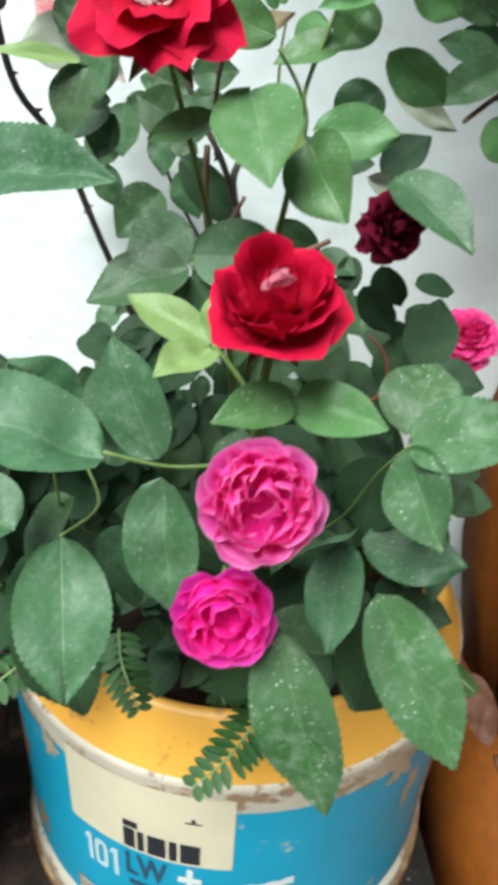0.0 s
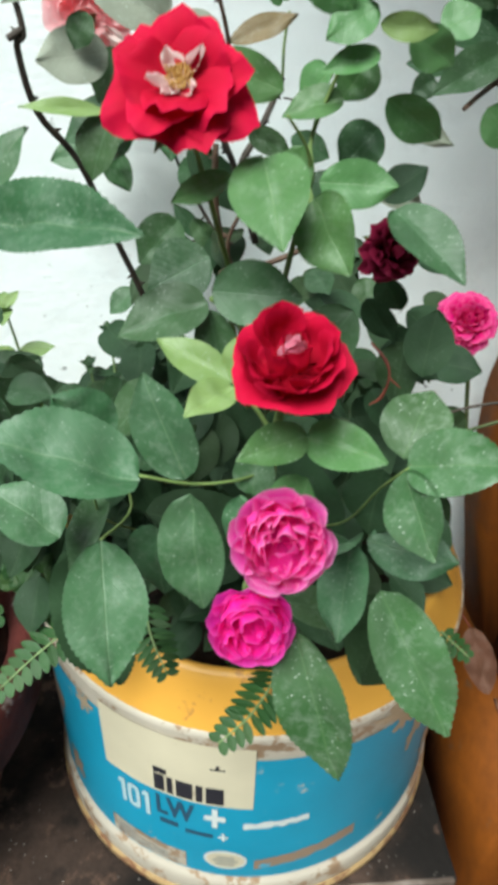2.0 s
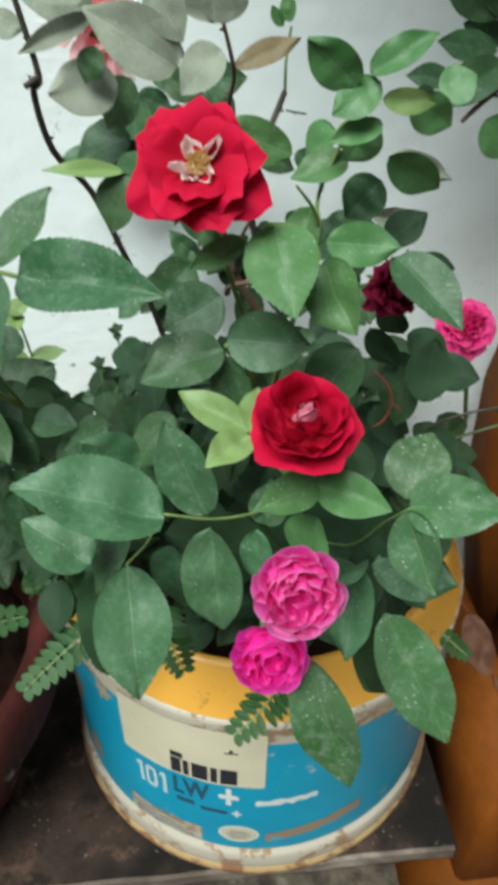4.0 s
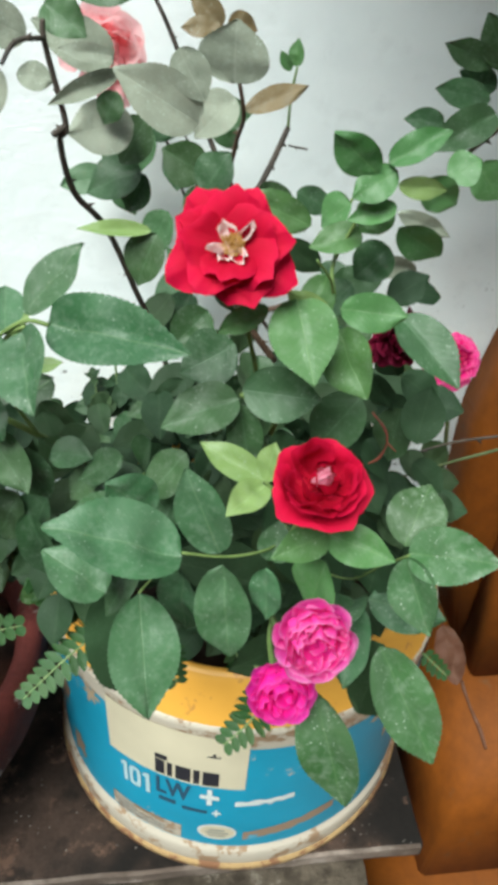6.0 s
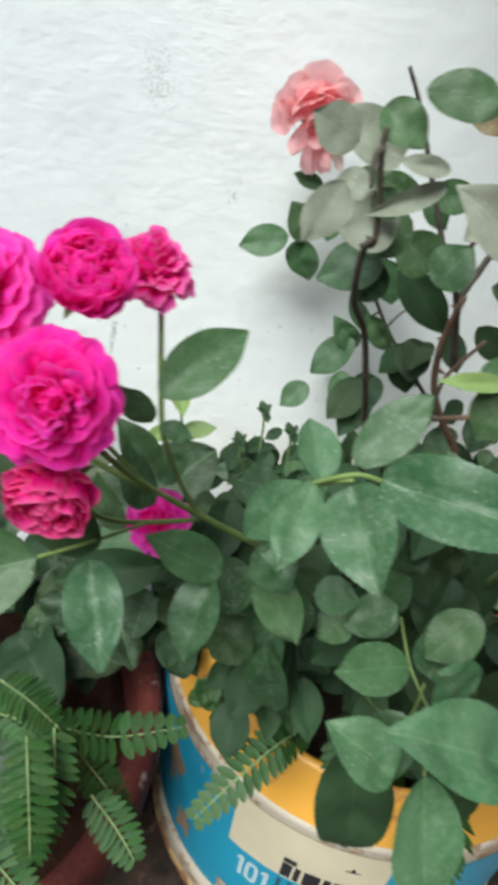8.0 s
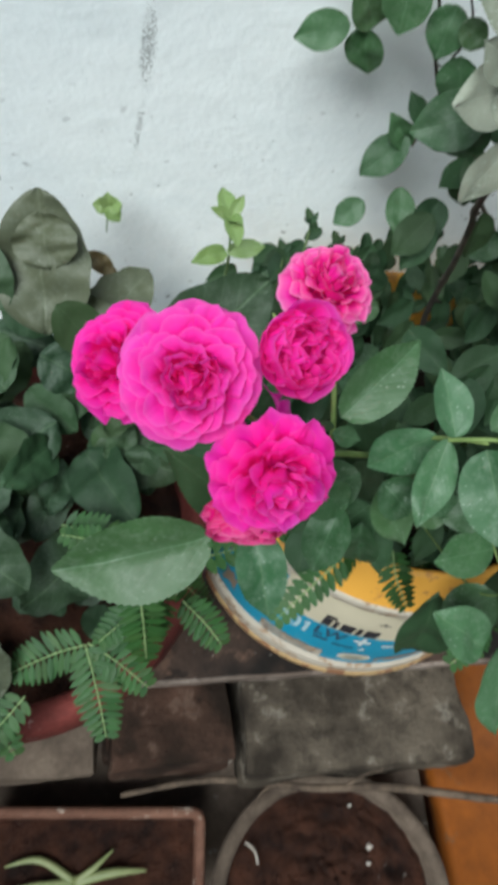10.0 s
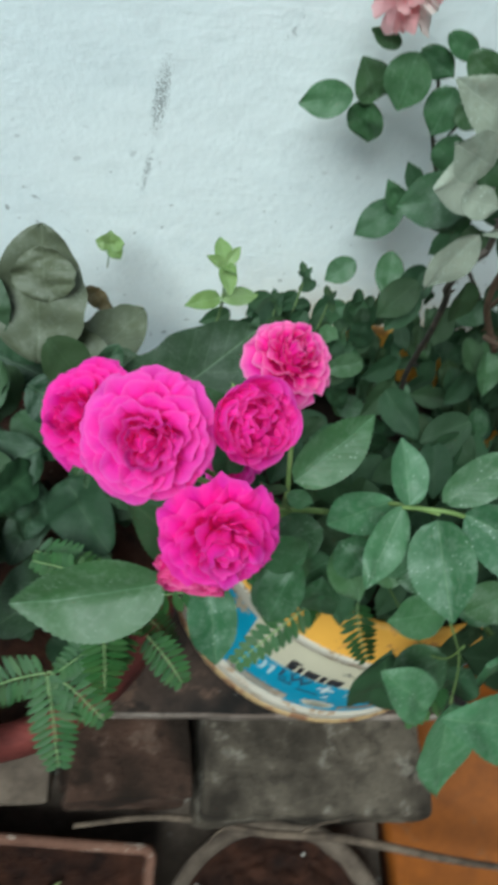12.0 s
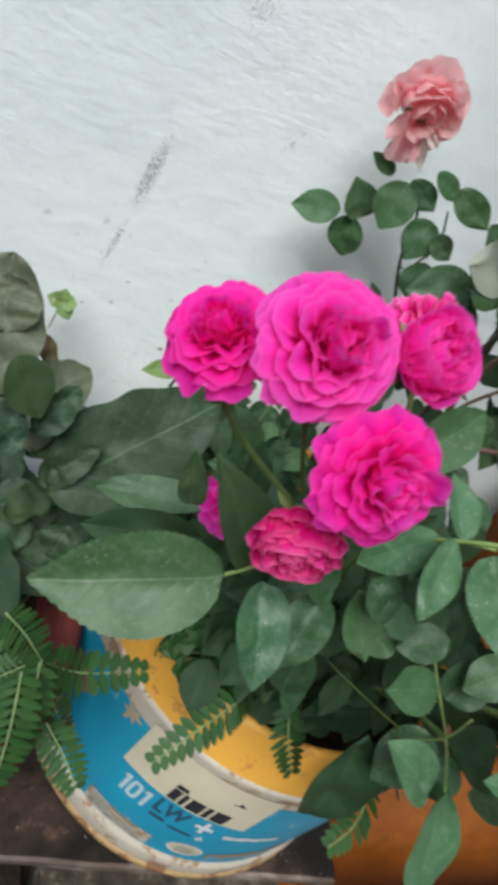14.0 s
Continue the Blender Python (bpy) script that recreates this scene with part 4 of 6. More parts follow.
def cup_rose(parent, centre, axis, radius, skin, label, count=22, spin=0.0):
    """A half open round rose: a bowl of broad smooth petals round upright folded ones, their lips showing one behind the other."""
    rnd = random.Random(int(radius * 1e5) + count)
    bloom = heart(parent, centre, axis, radius, label)
    for ring, (number, tilt, length, width, out, lift) in enumerate(((6, 56, 0.94, 1.00, 0.08, -0.30), (6, 42, 0.98, 1.02, 0.14, -0.32), (6, 28, 0.98, 0.96, 0.22, -0.32), (5, 15, 0.94, 0.90, 0.30, -0.30))):
        for k in range(number):
            a = spin + (k + 0.5 * ring) * 2 * math.pi / number + rnd.uniform(-0.3, 0.3)
            petal(bloom, GLOBE, skin, a, radians(tilt + rnd.uniform(-9, 9)), radius * length * rnd.uniform(0.94, 1.05), radius * width * rnd.uniform(0.85, 1.2), radius * out, radius * lift, rnd.uniform(-0.2, 0.2))
    for k in range(5):
        petal(bloom, BOWL, skin, spin + 1.257 * k, radians(80), radius * 0.66, radius * 1.05, 0.0, radius * (-0.30 + 0.02 * k))
    # the packed middle: upright folds whose lips follow each other round an off-centre eye
    for i in range(count):
        r = 0.54 * math.sqrt((i + 0.3) / count)
        a = spin + i * GOLD
        top = 0.30 + 0.56 * math.sqrt(1 - r * r) + rnd.uniform(-0.06, 0.06)
        petal(bloom, FOLDED, skin, a, radians(-8 + 26 * r + rnd.uniform(-7, 7)), radius * top, radius * rnd.uniform(0.46, 0.66) * (0.8 + 0.6 * r) * (20 / (count + 4)) ** 0.3, radius * r, radius * -0.28, rnd.uniform(-0.9, 0.9))
    return bloom


def vase_rose(parent, centre, axis, radius, skin, label, core, spin=0.0):
    """A half open hybrid rose: a furled cup inside a few broad petals with pointed, rolled lips."""
    rnd = random.Random(77)
    bloom = heart(parent, centre, axis, radius, label)
    for ring, (number, tilt, length, width, out, lift, meshes) in enumerate(((5, 57, 1.00, 1.42, 0.08, -0.22, VASE), (5, 40, 1.00, 1.30, 0.12, -0.16, BOWL), (4, 24, 0.98, 1.04, 0.24, -0.12, BOWL), (3, 10, 0.98, 0.90, 0.26, -0.10, BOWL))):
        for k in range(number):
            a = spin + (k + 0.5 * ring) * 2 * math.pi / number + rnd.uniform(-0.15, 0.15)
            petal(bloom, meshes, skin, a, radians(tilt + rnd.uniform(-4, 4)), radius * length * rnd.uniform(0.94, 1.05), radius * width, radius * out, radius * lift, rnd.uniform(-0.12, 0.12))
    for k in range(5):
        petal(bloom, BOWL, skin, spin + 1.257 * k, radians(80), radius * 0.66, radius * 1.05, 0.0, radius * (-0.24 + 0.02 * k))
    for k, (a, tilt, w, out) in enumerate(((0.2, -6, 0.60, 0.20), (2.2, -8, 0.54, 0.18), (4.1, -8, 0.56, 0.18), (1.2, -14, 0.46, 0.10), (3.4, -12, 0.44, 0.08))):
        petal(bloom, BOWL, core if k > 2 else skin, spin + a, radians(tilt), radius * (0.74 - 0.03 * k), radius * w, radius * out, 0.0, 0.2 * rnd.uniform(-1, 1))
    for a, tilt, w in ((0.3, -40, 0.52), (3.2, -34, 0.46), (1.7, -28, 0.42)):
        petal(bloom, BOWL, core, spin + a, radians(tilt), radius * 0.58, radius * w * 1.3, radius * 0.20, radius * 0.16, 0.0)
    return bloom


def stamens(radius, rnd):
    """A tuft of short threads with thicker heads."""
    bm = bmesh.new()
    for i in range(46):
        a, r = i * GOLD, radius * 0.15 * math.sqrt(i / 46)
        h = radius * (0.14 + 0.08 * rnd.random())
        p, q = Vector((r * math.cos(a) * 0.6, r * math.sin(a) * 0.6, radius * 0.05)), Vector((r * math.cos(a) * 1.25, r * math.sin(a) * 1.25, radius * 0.05 + h))
        side = Vector((math.sin(a), -math.cos(a), 0)) * radius * 0.011
        other = Vector((0, 0, 1)).cross(side)
        base = [bm.verts.new(p + side), bm.verts.new(p - side), bm.verts.new(p + other)]
        top = [bm.verts.new(q + side * 2.2), bm.verts.new(q - side * 2.2), bm.verts.new(q + other * 2.2)]
        for j in range(3):
            bm.faces.new((base[j], base[(j + 1) % 3], top[(j + 1) % 3], top[j]))
        tipv = bm.verts.new(q + Vector((0, 0, radius * 0.035)))
        for j in range(3):
            bm.faces.new((top[j], top[(j + 1) % 3], tipv))
    return bm


def open_rose(parent, centre, axis, radius, skin, label):
    """A rose blown wide open: flat notched petals round pale petaloids and a tuft of stamens."""
    rnd = random.Random(31)
    bloom = heart(parent, centre, axis, radius, label)
    for i in range(13):
        t = i / 12
        petal(bloom, FLAT, skin, i * GOLD + rnd.uniform(-0.15, 0.15), radians(58 + 26 * t + rnd.uniform(-6, 6)), radius * (0.62 + 0.34 * t) * rnd.uniform(0.95, 1.06), radius * (0.86 + 0.30 * t), radius * 0.06, radius * (0.10 - 0.22 * t), rnd.uniform(-0.25, 0.25))
    for k, (a, s, ln) in enumerate(((0.5, 0.24, 0.46), (2.3, 0.16, 0.56), (3.6, 0.26, 0.42), (5.0, 0.14, 0.52), (5.7, 0.24, 0.40))):
        petal(bloom, MIDDLE, PETALOID, a, radians(46 + 5 * (k % 3)), radius * ln * 0.85, radius * s * 1.1, radius * 0.05, radius * 0.13, 0.3)
    part("stamen_tuft", stamens(radius, rnd), STAMEN, bloom, "golden brown stamens")
    return bloom


def wilting_rose(parent, centre, axis, radius, skin, faded, label):
    """A nodding rose past its best: broad limp petals bunched above, a few torn ones hanging below the open middle."""
    rnd = random.Random(19)
    bloom = heart(parent, centre, axis, radius, label, 0)
    # the limp outer petals fan out at the back, upwards and to both sides
    for k, (a, tilt, length, width) in enumerate(((3.14, 66, 0.98, 1.05), (2.30, 62, 0.92, 1.00), (4.00, 62, 0.94, 1.02), (1.70, 66, 0.84, 0.86), (4.65, 66, 0.84, 0.86), (2.75, 46, 0.92, 0.98), (3.60, 44, 0.92, 1.00), (1.95, 44, 0.82, 0.84), (4.35, 46, 0.80, 0.84))):
        petal(bloom, BOWL, skin, a, radians(tilt), radius * length, radius * width, radius * 0.10, radius * (-0.20 + 0.01 * k), rnd.uniform(-0.15, 0.15))
    # folded petals packed over the middle, leaning down over it
    for k, (a, tilt, length, width, out) in enumerate(((2.9, 24, 0.84, 0.86, 0.24), (3.7, 20, 0.80, 0.80, 0.28), (2.2, 22, 0.74, 0.74, 0.26), (4.3, 18, 0.74, 0.72, 0.26), (3.2, 2, 0.74, 0.80, 0.34), (2.5, -8, 0.66, 0.66, 0.30), (3.9, -10, 0.66, 0.66, 0.30), (3.0, -26, 0.60, 0.70, 0.32), (3.5, -40, 0.52, 0.62, 0.28))):
        petal(bloom, FOLDED if k % 2 else BOWL, skin, a, radians(tilt), radius * length, radius * width, radius * out, radius * -0.10, 0.22 * (-1) ** k)
    # torn petals that hang below the stamens
    for k, (a, tilt, size, width) in enumerate(((0.30, 84, 1.02, 0.44), (0.75, 80, 1.08, 0.36), (-0.05, 78, 0.92, 0.46), (0.45, 60, 0.80, 0.40), (1.20, 66, 0.74, 0.50), (-0.60, 60, 0.70, 0.50), (0.85, 46, 0.66, 0.34), (0.10, 34, 0.52, 0.46), (0.50, 16, 0.44, 0.50))):
        petal(bloom, POINTED if k % 2 else SPREAD, faded if k in (1, 6) else skin, a, radians(tilt), radius * size, radius * width, radius * 0.08, radius * (-0.12 + 0.01 * k), 0.35 * (-1) ** k)
    part("stamen_tuft", stamens(radius * 0.8, rnd), STAMEN, bloom, "dry golden brown stamens")
    return bloom


PETALOID = petal_skin("white_petaloid", (0.80, 0.55, 0.57), (0.88, 0.82, 0.80), (0.88, 0.84, 0.82), 0.3)


FRONDLET = unit_leaf("leaflet", 0.06, 0.04, 0.02, False, 0.95, 9)


def frond(plant, path, half, pairs, material=None, up=(0, -0.4, 1)):
    """A feathery weed frond: a pale midrib with rows of small oblong leaflets."""
    pts = [Vector(p) for p in path]
    material = material or WEEDLEAF
    rib = part("frond", tube(pts, [0.0006] * (len(pts) - 1) + [0.0004], 6), PALESTEM, plant)
    lens = [(b - a).length for a, b in zip(pts, pts[1:])]
    total = sum(lens)
    for k in range(pairs):
        t = (k + 0.6) / pairs
        d = t * total
        for a, b, ln in zip(pts, pts[1:], lens):
            if d <= ln:
                p, way = a.lerp(b, d / ln), (b - a).normalized()
                break
            d -= ln
        face = Vector(up)
        face = (face - way * face.dot(way)).normalized()
        side = way.cross(face)
        size = half * (0.55 + 0.75 * math.sin(math.pi * min(1, 0.18 + 0.80 * t))) * 0.8
        for s in (-1, 1):
            tipp = p + (side * s * 0.92 + way * 0.38 + face * picks.uniform(-0.18, 0.1)) * size
            ob = leaf(rib, p, tipp, total / pairs * 0.98, face, material, [FRONDLET], "leaflet")
    return rib


# ---- the plants ----
red_bush = thing("rose_bush", "red flowering rose bush growing in the paint bucket", "rose bush")
pink_bush = thing("rose_bush", "pink flowering rose bush with clustered full blooms", "rose bush")
salmon_bush = thing("rose_bush", "old woody rose bush with dusty leaves and one salmon bloom", "rose bush")
vine = thing("climbing_shrub", "green leafy shrub branch hanging before the white wall", "shrub")
pot_weed = thing("broad_leaf_plant", "broad leaved green plant growing in the maroon pot", "plant")
weed = thing("feathery_weed", "feathery green weed sprouting at the bucket rim", "weed")
pot_fern = thing("feathery_weed", "feathery green weed sprawling in the maroon pot", "weed")
wall_sprig = thing("seedling", "light green seedling growing at the foot of the wall", "seedling")

# leaves
# E group (large compound leaf, left)
leaf(pink_bush, (-0.076, 0.217, 0.491), (-0.078, 0.238, 0.502), 0.014, (0.04, -0.46, 0.89), SHEEN)
leaf(pink_bush, (-0.068, 0.215, 0.500), (-0.048, 0.222, 0.523), 0.015, (-0.42, -0.70, 0.58), SHEEN)
leaf(pink_bush, (-0.069, 0.210, 0.496), (-0.065, 0.178, 0.486), 0.022, (-0.54, -0.31, 0.78), SHEEN)
leaf(pink_bush, (-0.078, 0.217, 0.491), (-0.090, 0.192, 0.477), 0.014, (0.03, -0.50, 0.87), SHEEN)
leaf(pink_bush, (-0.060, 0.212, 0.498), (-0.016, 0.180, 0.507), 0.024, (-0.51, -0.51, 0.69), SHEEN)
leaf(pink_bush, (-0.079, 0.222, 0.485), (-0.096, 0.222, 0.460), 0.018, (-0.53, -0.77, 0.36), SHEEN)
# F
leaf(pink_bush, (-0.079, 0.222, 0.437), (-0.069, 0.215, 0.413), 0.017, (-0.09, -0.97, 0.24), MATURE)
leaf(pink_bush, (-0.067, 0.222, 0.433), (-0.051, 0.218, 0.436), 0.015, (-0.25, -0.32, 0.91), MATURE)
leaf(pink_bush, (-0.030, 0.225, 0.418), (-0.049, 0.225, 0.413), 0.015, (-0.24, -0.28, 0.93), MATURE)
leaf(pink_bush, (-0.013, 0.205, 0.446), (-0.029, 0.200, 0.428), 0.018, (-0.55, -0.54, 0.64), MATURE)
leaf(pink_bush, (-0.027, 0.235, 0.430), (-0.034, 0.235, 0.412), 0.016, (-0.83, -0.46, 0.32), MATURE)
leaf(pink_bush, (-0.087, 0.235, 0.428), (-0.106, 0.235, 0.412), 0.022, (-0.51, -0.60, 0.61), MATURE)
leaf(pink_bush, (-0.086, 0.240, 0.396), (-0.099, 0.235, 0.372), 0.023, (-0.46, -0.78, 0.41), MATURE)
leaf(pink_bush, (-0.073, 0.235, 0.397), (-0.088, 0.230, 0.369), 0.027, (-0.67, -0.59, 0.46), MATURE)
# A
leaf(red_bush, (-0.017, 0.153, 0.444), (-0.059, 0.152, 0.463), 0.026, (0.39, -0.37, 0.84), SHEEN)
leaf(red_bush, (-0.026, 0.175, 0.444), (-0.042, 0.172, 0.461), 0.019, (0.44, -0.86, 0.26), SHEEN)
leaf(red_bush, (-0.044, 0.165, 0.413), (-0.065, 0.175, 0.428), 0.021, (0.36, -0.46, 0.81), SHEEN)
leaf(red_bush, (-0.032, 0.168, 0.409), (-0.030, 0.138, 0.374), 0.0270, (0.25, -0.73, 0.64), SHEEN)
leaf(red_bush, (-0.004, 0.156, 0.442), (-0.016, 0.165, 0.471), 0.018, (-0.26, -0.95, 0.19), SHEEN)
leaf(red_bush, (-0.003, 0.154, 0.438), (-0.001, 0.140, 0.403), 0.020, (-0.35, -0.88, 0.33), SHEEN)
leaf(red_bush, (0.011, 0.150, 0.440), (0.013, 0.147, 0.418), 0.012, (-0.50, -0.86, 0.07), SHEEN)
leaf(red_bush, (-0.015, 0.185, 0.400), (-0.016, 0.180, 0.367), 0.021, (-0.60, -0.79, 0.14), SHEEN)
leaf(red_bush, (0.016, 0.160, 0.432), (0.017, 0.165, 0.446), 0.013, (-0.30, -0.89, 0.34), SHEEN)
leaf(red_bush, (0.052, 0.235, 0.281), (0.011, 0.205, 0.302), 0.021, (0.60, -0.29, 0.75), SHADED)
# B
leaf(red_bush, (0.053, 0.141, 0.458), (0.064, 0.157, 0.471), 0.0190, (-0.30, -0.55, 0.78), SPECKLED)
leaf(red_bush, (0.083, 0.215, 0.440), (0.088, 0.225, 0.462), 0.018, (-0.40, -0.85, 0.30), SHADED)
leaf(red_bush, (0.054, 0.139, 0.457), (0.073, 0.122, 0.470), 0.0180, (-0.31, -0.58, 0.76), SPECKLED)
leaf(red_bush, (0.053, 0.138, 0.456), (0.056, 0.117, 0.443), 0.0185, (-0.79, -0.53, 0.30), SPECKLED)
leaf(red_bush, (0.051, 0.153, 0.418), (0.078, 0.144, 0.415), 0.0175, (0.05, -0.72, 0.70), SHEEN)
leaf(red_bush, (0.051, 0.134, 0.416), (0.0695, 0.105, 0.382), 0.0205, (-0.00, -0.97, 0.23), SPECKLED)
leaf(red_bush, (0.021, 0.108, 0.432), (0.032, 0.0905, 0.390), 0.0185, (-0.41, -0.82, 0.41), SPECKLED)
leaf(red_bush, (0.045, 0.150, 0.420), (0.039, 0.127, 0.402), 0.0175, (-0.64, -0.74, 0.23), SHEEN)
leaf(red_bush, (0.045, 0.151, 0.420), (0.021, 0.118, 0.442), 0.0150, (-0.40, -0.42, 0.81), SHEEN)
leaf(red_bush, (0.058, 0.145, 0.401), (0.051, 0.138, 0.367), 0.026, (-0.86, -0.43, 0.27), SHADED)
leaf(red_bush, (0.026, 0.138, 0.468), (0.043, 0.125, 0.469), 0.0125, (-0.22, -0.69, 0.69), FRESH)
leaf(red_bush, (0.026, 0.138, 0.468), (0.009, 0.128, 0.470), 0.0110, (-0.34, -0.68, 0.65), FRESH)
leaf(red_bush, (0.028, 0.140, 0.453), (0.023, 0.138, 0.432), 0.020, (-0.85, -0.47, 0.25), FRESH)
leaf(red_bush, (0.055, 0.160, 0.440), (0.051, 0.155, 0.418), 0.020, (-0.61, -0.74, 0.28), SHADED)
# C young leaves
leaf(red_bush, (0.009, 0.157, 0.473), (-0.011, 0.166, 0.482), 0.0100, (0.13, -0.79, 0.60), YOUNG)
leaf(red_bush, (0.009, 0.156, 0.472), (-0.004, 0.144, 0.472), 0.0105, (-0.29, -0.62, 0.73), YOUNG)
leaf(red_bush, (0.009, 0.157, 0.473), (0.012, 0.160, 0.486), 0.009, (-0.65, -0.74, 0.18), YOUNG)
# D middle
leaf(red_bush, (0.004, 0.192, 0.480), (-0.023, 0.185, 0.475), 0.018, (-0.01, -0.56, 0.83), MATURE)
leaf(red_bush, (0.005, 0.192, 0.484), (0.030, 0.182, 0.486), 0.019, (-0.36, -0.80, 0.48), MATURE)
leaf(red_bush, (0.004, 0.192, 0.478), (0.009, 0.185, 0.454), 0.013, (-0.01, -0.96, 0.28), MATURE)
leaf(red_bush, (0.052, 0.205, 0.471), (0.034, 0.200, 0.450), 0.021, (-0.46, -0.69, 0.56), MATURE)
leaf(red_bush, (0.006, 0.225, 0.482), (-0.015, 0.220, 0.473), 0.022, (-0.08, -0.78, 0.63), MATURE)
leaf(red_bush, (-0.004, 0.235, 0.491), (-0.018, 0.230, 0.478), 0.016, (-0.10, -0.89, 0.45), MATURE)
leaf(red_bush, (0.017, 0.178, 0.525), (0.019, 0.155, 0.513), 0.020, (-0.26, -0.60, 0.75), FRESH)
leaf(red_bush, (0.031, 0.178, 0.515), (0.036, 0.160, 0.502), 0.018, (-0.63, -0.74, 0.23), FRESH)
leaf(red_bush, (0.034, 0.190, 0.516), (0.055, 0.185, 0.516), 0.013, (-0.13, -0.95, 0.30), FRESH)
leaf(red_bush, (0.010, 0.185, 0.519), (-0.006, 0.178, 0.514), 0.008, (0.09, -0.71, 0.69), FRESH)
leaf(red_bush, (0.032, 0.188, 0.510), (0.016, 0.190, 0.522), 0.010, (0.15, -0.92, 0.35), YOUNG)
leaf(red_bush, (0.026, 0.210, 0.535), (0.004, 0.215, 0.543), 0.013, (-0.21, -0.98, 0.03), FRESH)
leaf(red_bush, (0.042, 0.205, 0.534), (0.025, 0.205, 0.531), 0.011, (-0.13, -0.64, 0.76), FRESH)
leaf(red_bush, (0.031, 0.200, 0.523), (0.025, 0.195, 0.504), 0.012, (-0.50, -0.79, 0.36), FRESH)
leaf(red_bush, (0.046, 0.220, 0.510), (0.035, 0.220, 0.498), 0.014, (-0.60, -0.57, 0.55), MATURE)
# right top
leaf(red_bush, (0.041, 0.198, 0.556), (0.026, 0.196, 0.568), 0.012, (-0.07, -0.97, -0.24), FRESH)
leaf(red_bush, (0.044, 0.198, 0.559), (0.060, 0.196, 0.570), 0.009, (-0.43, -0.75, 0.49), FRESH)
leaf(red_bush, (0.047, 0.198, 0.557), (0.034, 0.196, 0.549), 0.011, (-0.18, -0.85, 0.50), FRESH)
leaf(red_bush, (0.048, 0.198, 0.553), (0.063, 0.196, 0.552), 0.007, (-0.13, -0.99, 0.03), YOUNG)
leaf(red_bush, (0.049, 0.198, 0.546), (0.034, 0.196, 0.543), 0.007, (0.01, -0.85, 0.53), FRESH)
leaf(red_bush, (0.072, 0.260, 0.521), (0.099, 0.270, 0.508), 0.009, (0.38, -0.92, 0.07), DUSTY)
leaf(red_bush, (0.041, 0.220, 0.539), (0.031, 0.225, 0.530), 0.014, (-0.70, -0.50, 0.51), FRESH)
leaf(red_bush, (0.075, 0.290, 0.488), (0.103, 0.300, 0.477), 0.011, (0.34, -0.94, 0.00), DUSTY)
leaf(red_bush, (0.062, 0.225, 0.501), (0.076, 0.225, 0.511), 0.013, (-0.43, -0.67, 0.60), SHADED)
leaf(red_bush, (0.062, 0.210, 0.502), (0.078, 0.183, 0.493), 0.017, (-0.10, -0.62, 0.78), MATURE)
leaf(red_bush, (0.074, 0.250, 0.465), (0.083, 0.250, 0.448), 0.013, (-0.38, -0.91, -0.20), SHADED)
leaf(red_bush, (0.089, 0.260, 0.445), (0.108, 0.255, 0.432), 0.017, (0.15, -0.83, 0.53), SHADED)
leaf(red_bush, (0.075, 0.240, 0.446), (0.089, 0.240, 0.440), 0.008, (0.22, -0.83, 0.51), SHADED)
leaf(red_bush, (0.064, 0.235, 0.462), (0.077, 0.235, 0.445), 0.012, (-0.23, -0.96, -0.17), SHADED)
leaf(red_bush, (0.082, 0.235, 0.444), (0.078, 0.230, 0.418), 0.020, (-0.79, -0.57, 0.23), MATURE)
leaf(red_bush, (0.044, 0.240, 0.499), (0.064, 0.240, 0.502), 0.014, (-0.11, -0.68, 0.73), MATURE)
leaf(red_bush, (0.050, 0.210, 0.544), (0.042, 0.210, 0.533), 0.013, (-0.30, -0.93, 0.22), FRESH)
leaf(red_bush, (0.057, 0.215, 0.533), (0.077, 0.220, 0.520), 0.013, (0.09, -0.97, -0.23), FRESH)
leaf(red_bush, (0.060, 0.210, 0.550), (0.074, 0.210, 0.542), 0.012, (-0.02, -1.00, -0.03), FRESH)
leaf(red_bush, (0.057, 0.220, 0.524), (0.046, 0.220, 0.512), 0.015, (-0.38, -0.86, 0.34), MATURE)
leaf(red_bush, (0.070, 0.215, 0.550), (0.080, 0.215, 0.556), 0.012, (-0.31, -0.79, 0.52), FRESH)
# vine at the right, by the wall
leaf(vine, (0.174, 0.430, 0.546), (0.141, 0.430, 0.555), 0.016, (-0.04, -0.99, -0.15), MATURE)
leaf(vine, (0.171, 0.420, 0.529), (0.137, 0.420, 0.534), 0.017, (0.06, -0.91, 0.41), MATURE)
leaf(vine, (0.172, 0.410, 0.524), (0.133, 0.400, 0.506), 0.022, (-0.05, -0.83, 0.56), MATURE)
leaf(vine, (0.146, 0.420, 0.515), (0.123, 0.420, 0.518), 0.014, (0.06, -0.89, 0.45), MATURE)
leaf(vine, (0.136, 0.410, 0.511), (0.124, 0.410, 0.503), 0.014, (-0.11, -0.98, 0.17), MATURE)
leaf(vine, (0.181, 0.430, 0.543), (0.162, 0.430, 0.571), 0.020, (-0.08, -0.99, -0.06), MATURE)
leaf(vine, (0.164, 0.400, 0.499), (0.182, 0.395, 0.480), 0.024, (-0.08, -0.98, 0.18), FRESH)
leaf(vine, (0.182, 0.440, 0.531), (0.157, 0.440, 0.540), 0.017, (0.05, -0.99, 0.15), MATURE)
leaf(vine, (0.190, 0.420, 0.507), (0.194, 0.420, 0.534), 0.023, (-0.59, -0.80, 0.09), MATURE)
leaf(vine, (0.187, 0.420, 0.517), (0.214, 0.420, 0.508), 0.023, (0.03, -1.00, 0.09), MATURE)
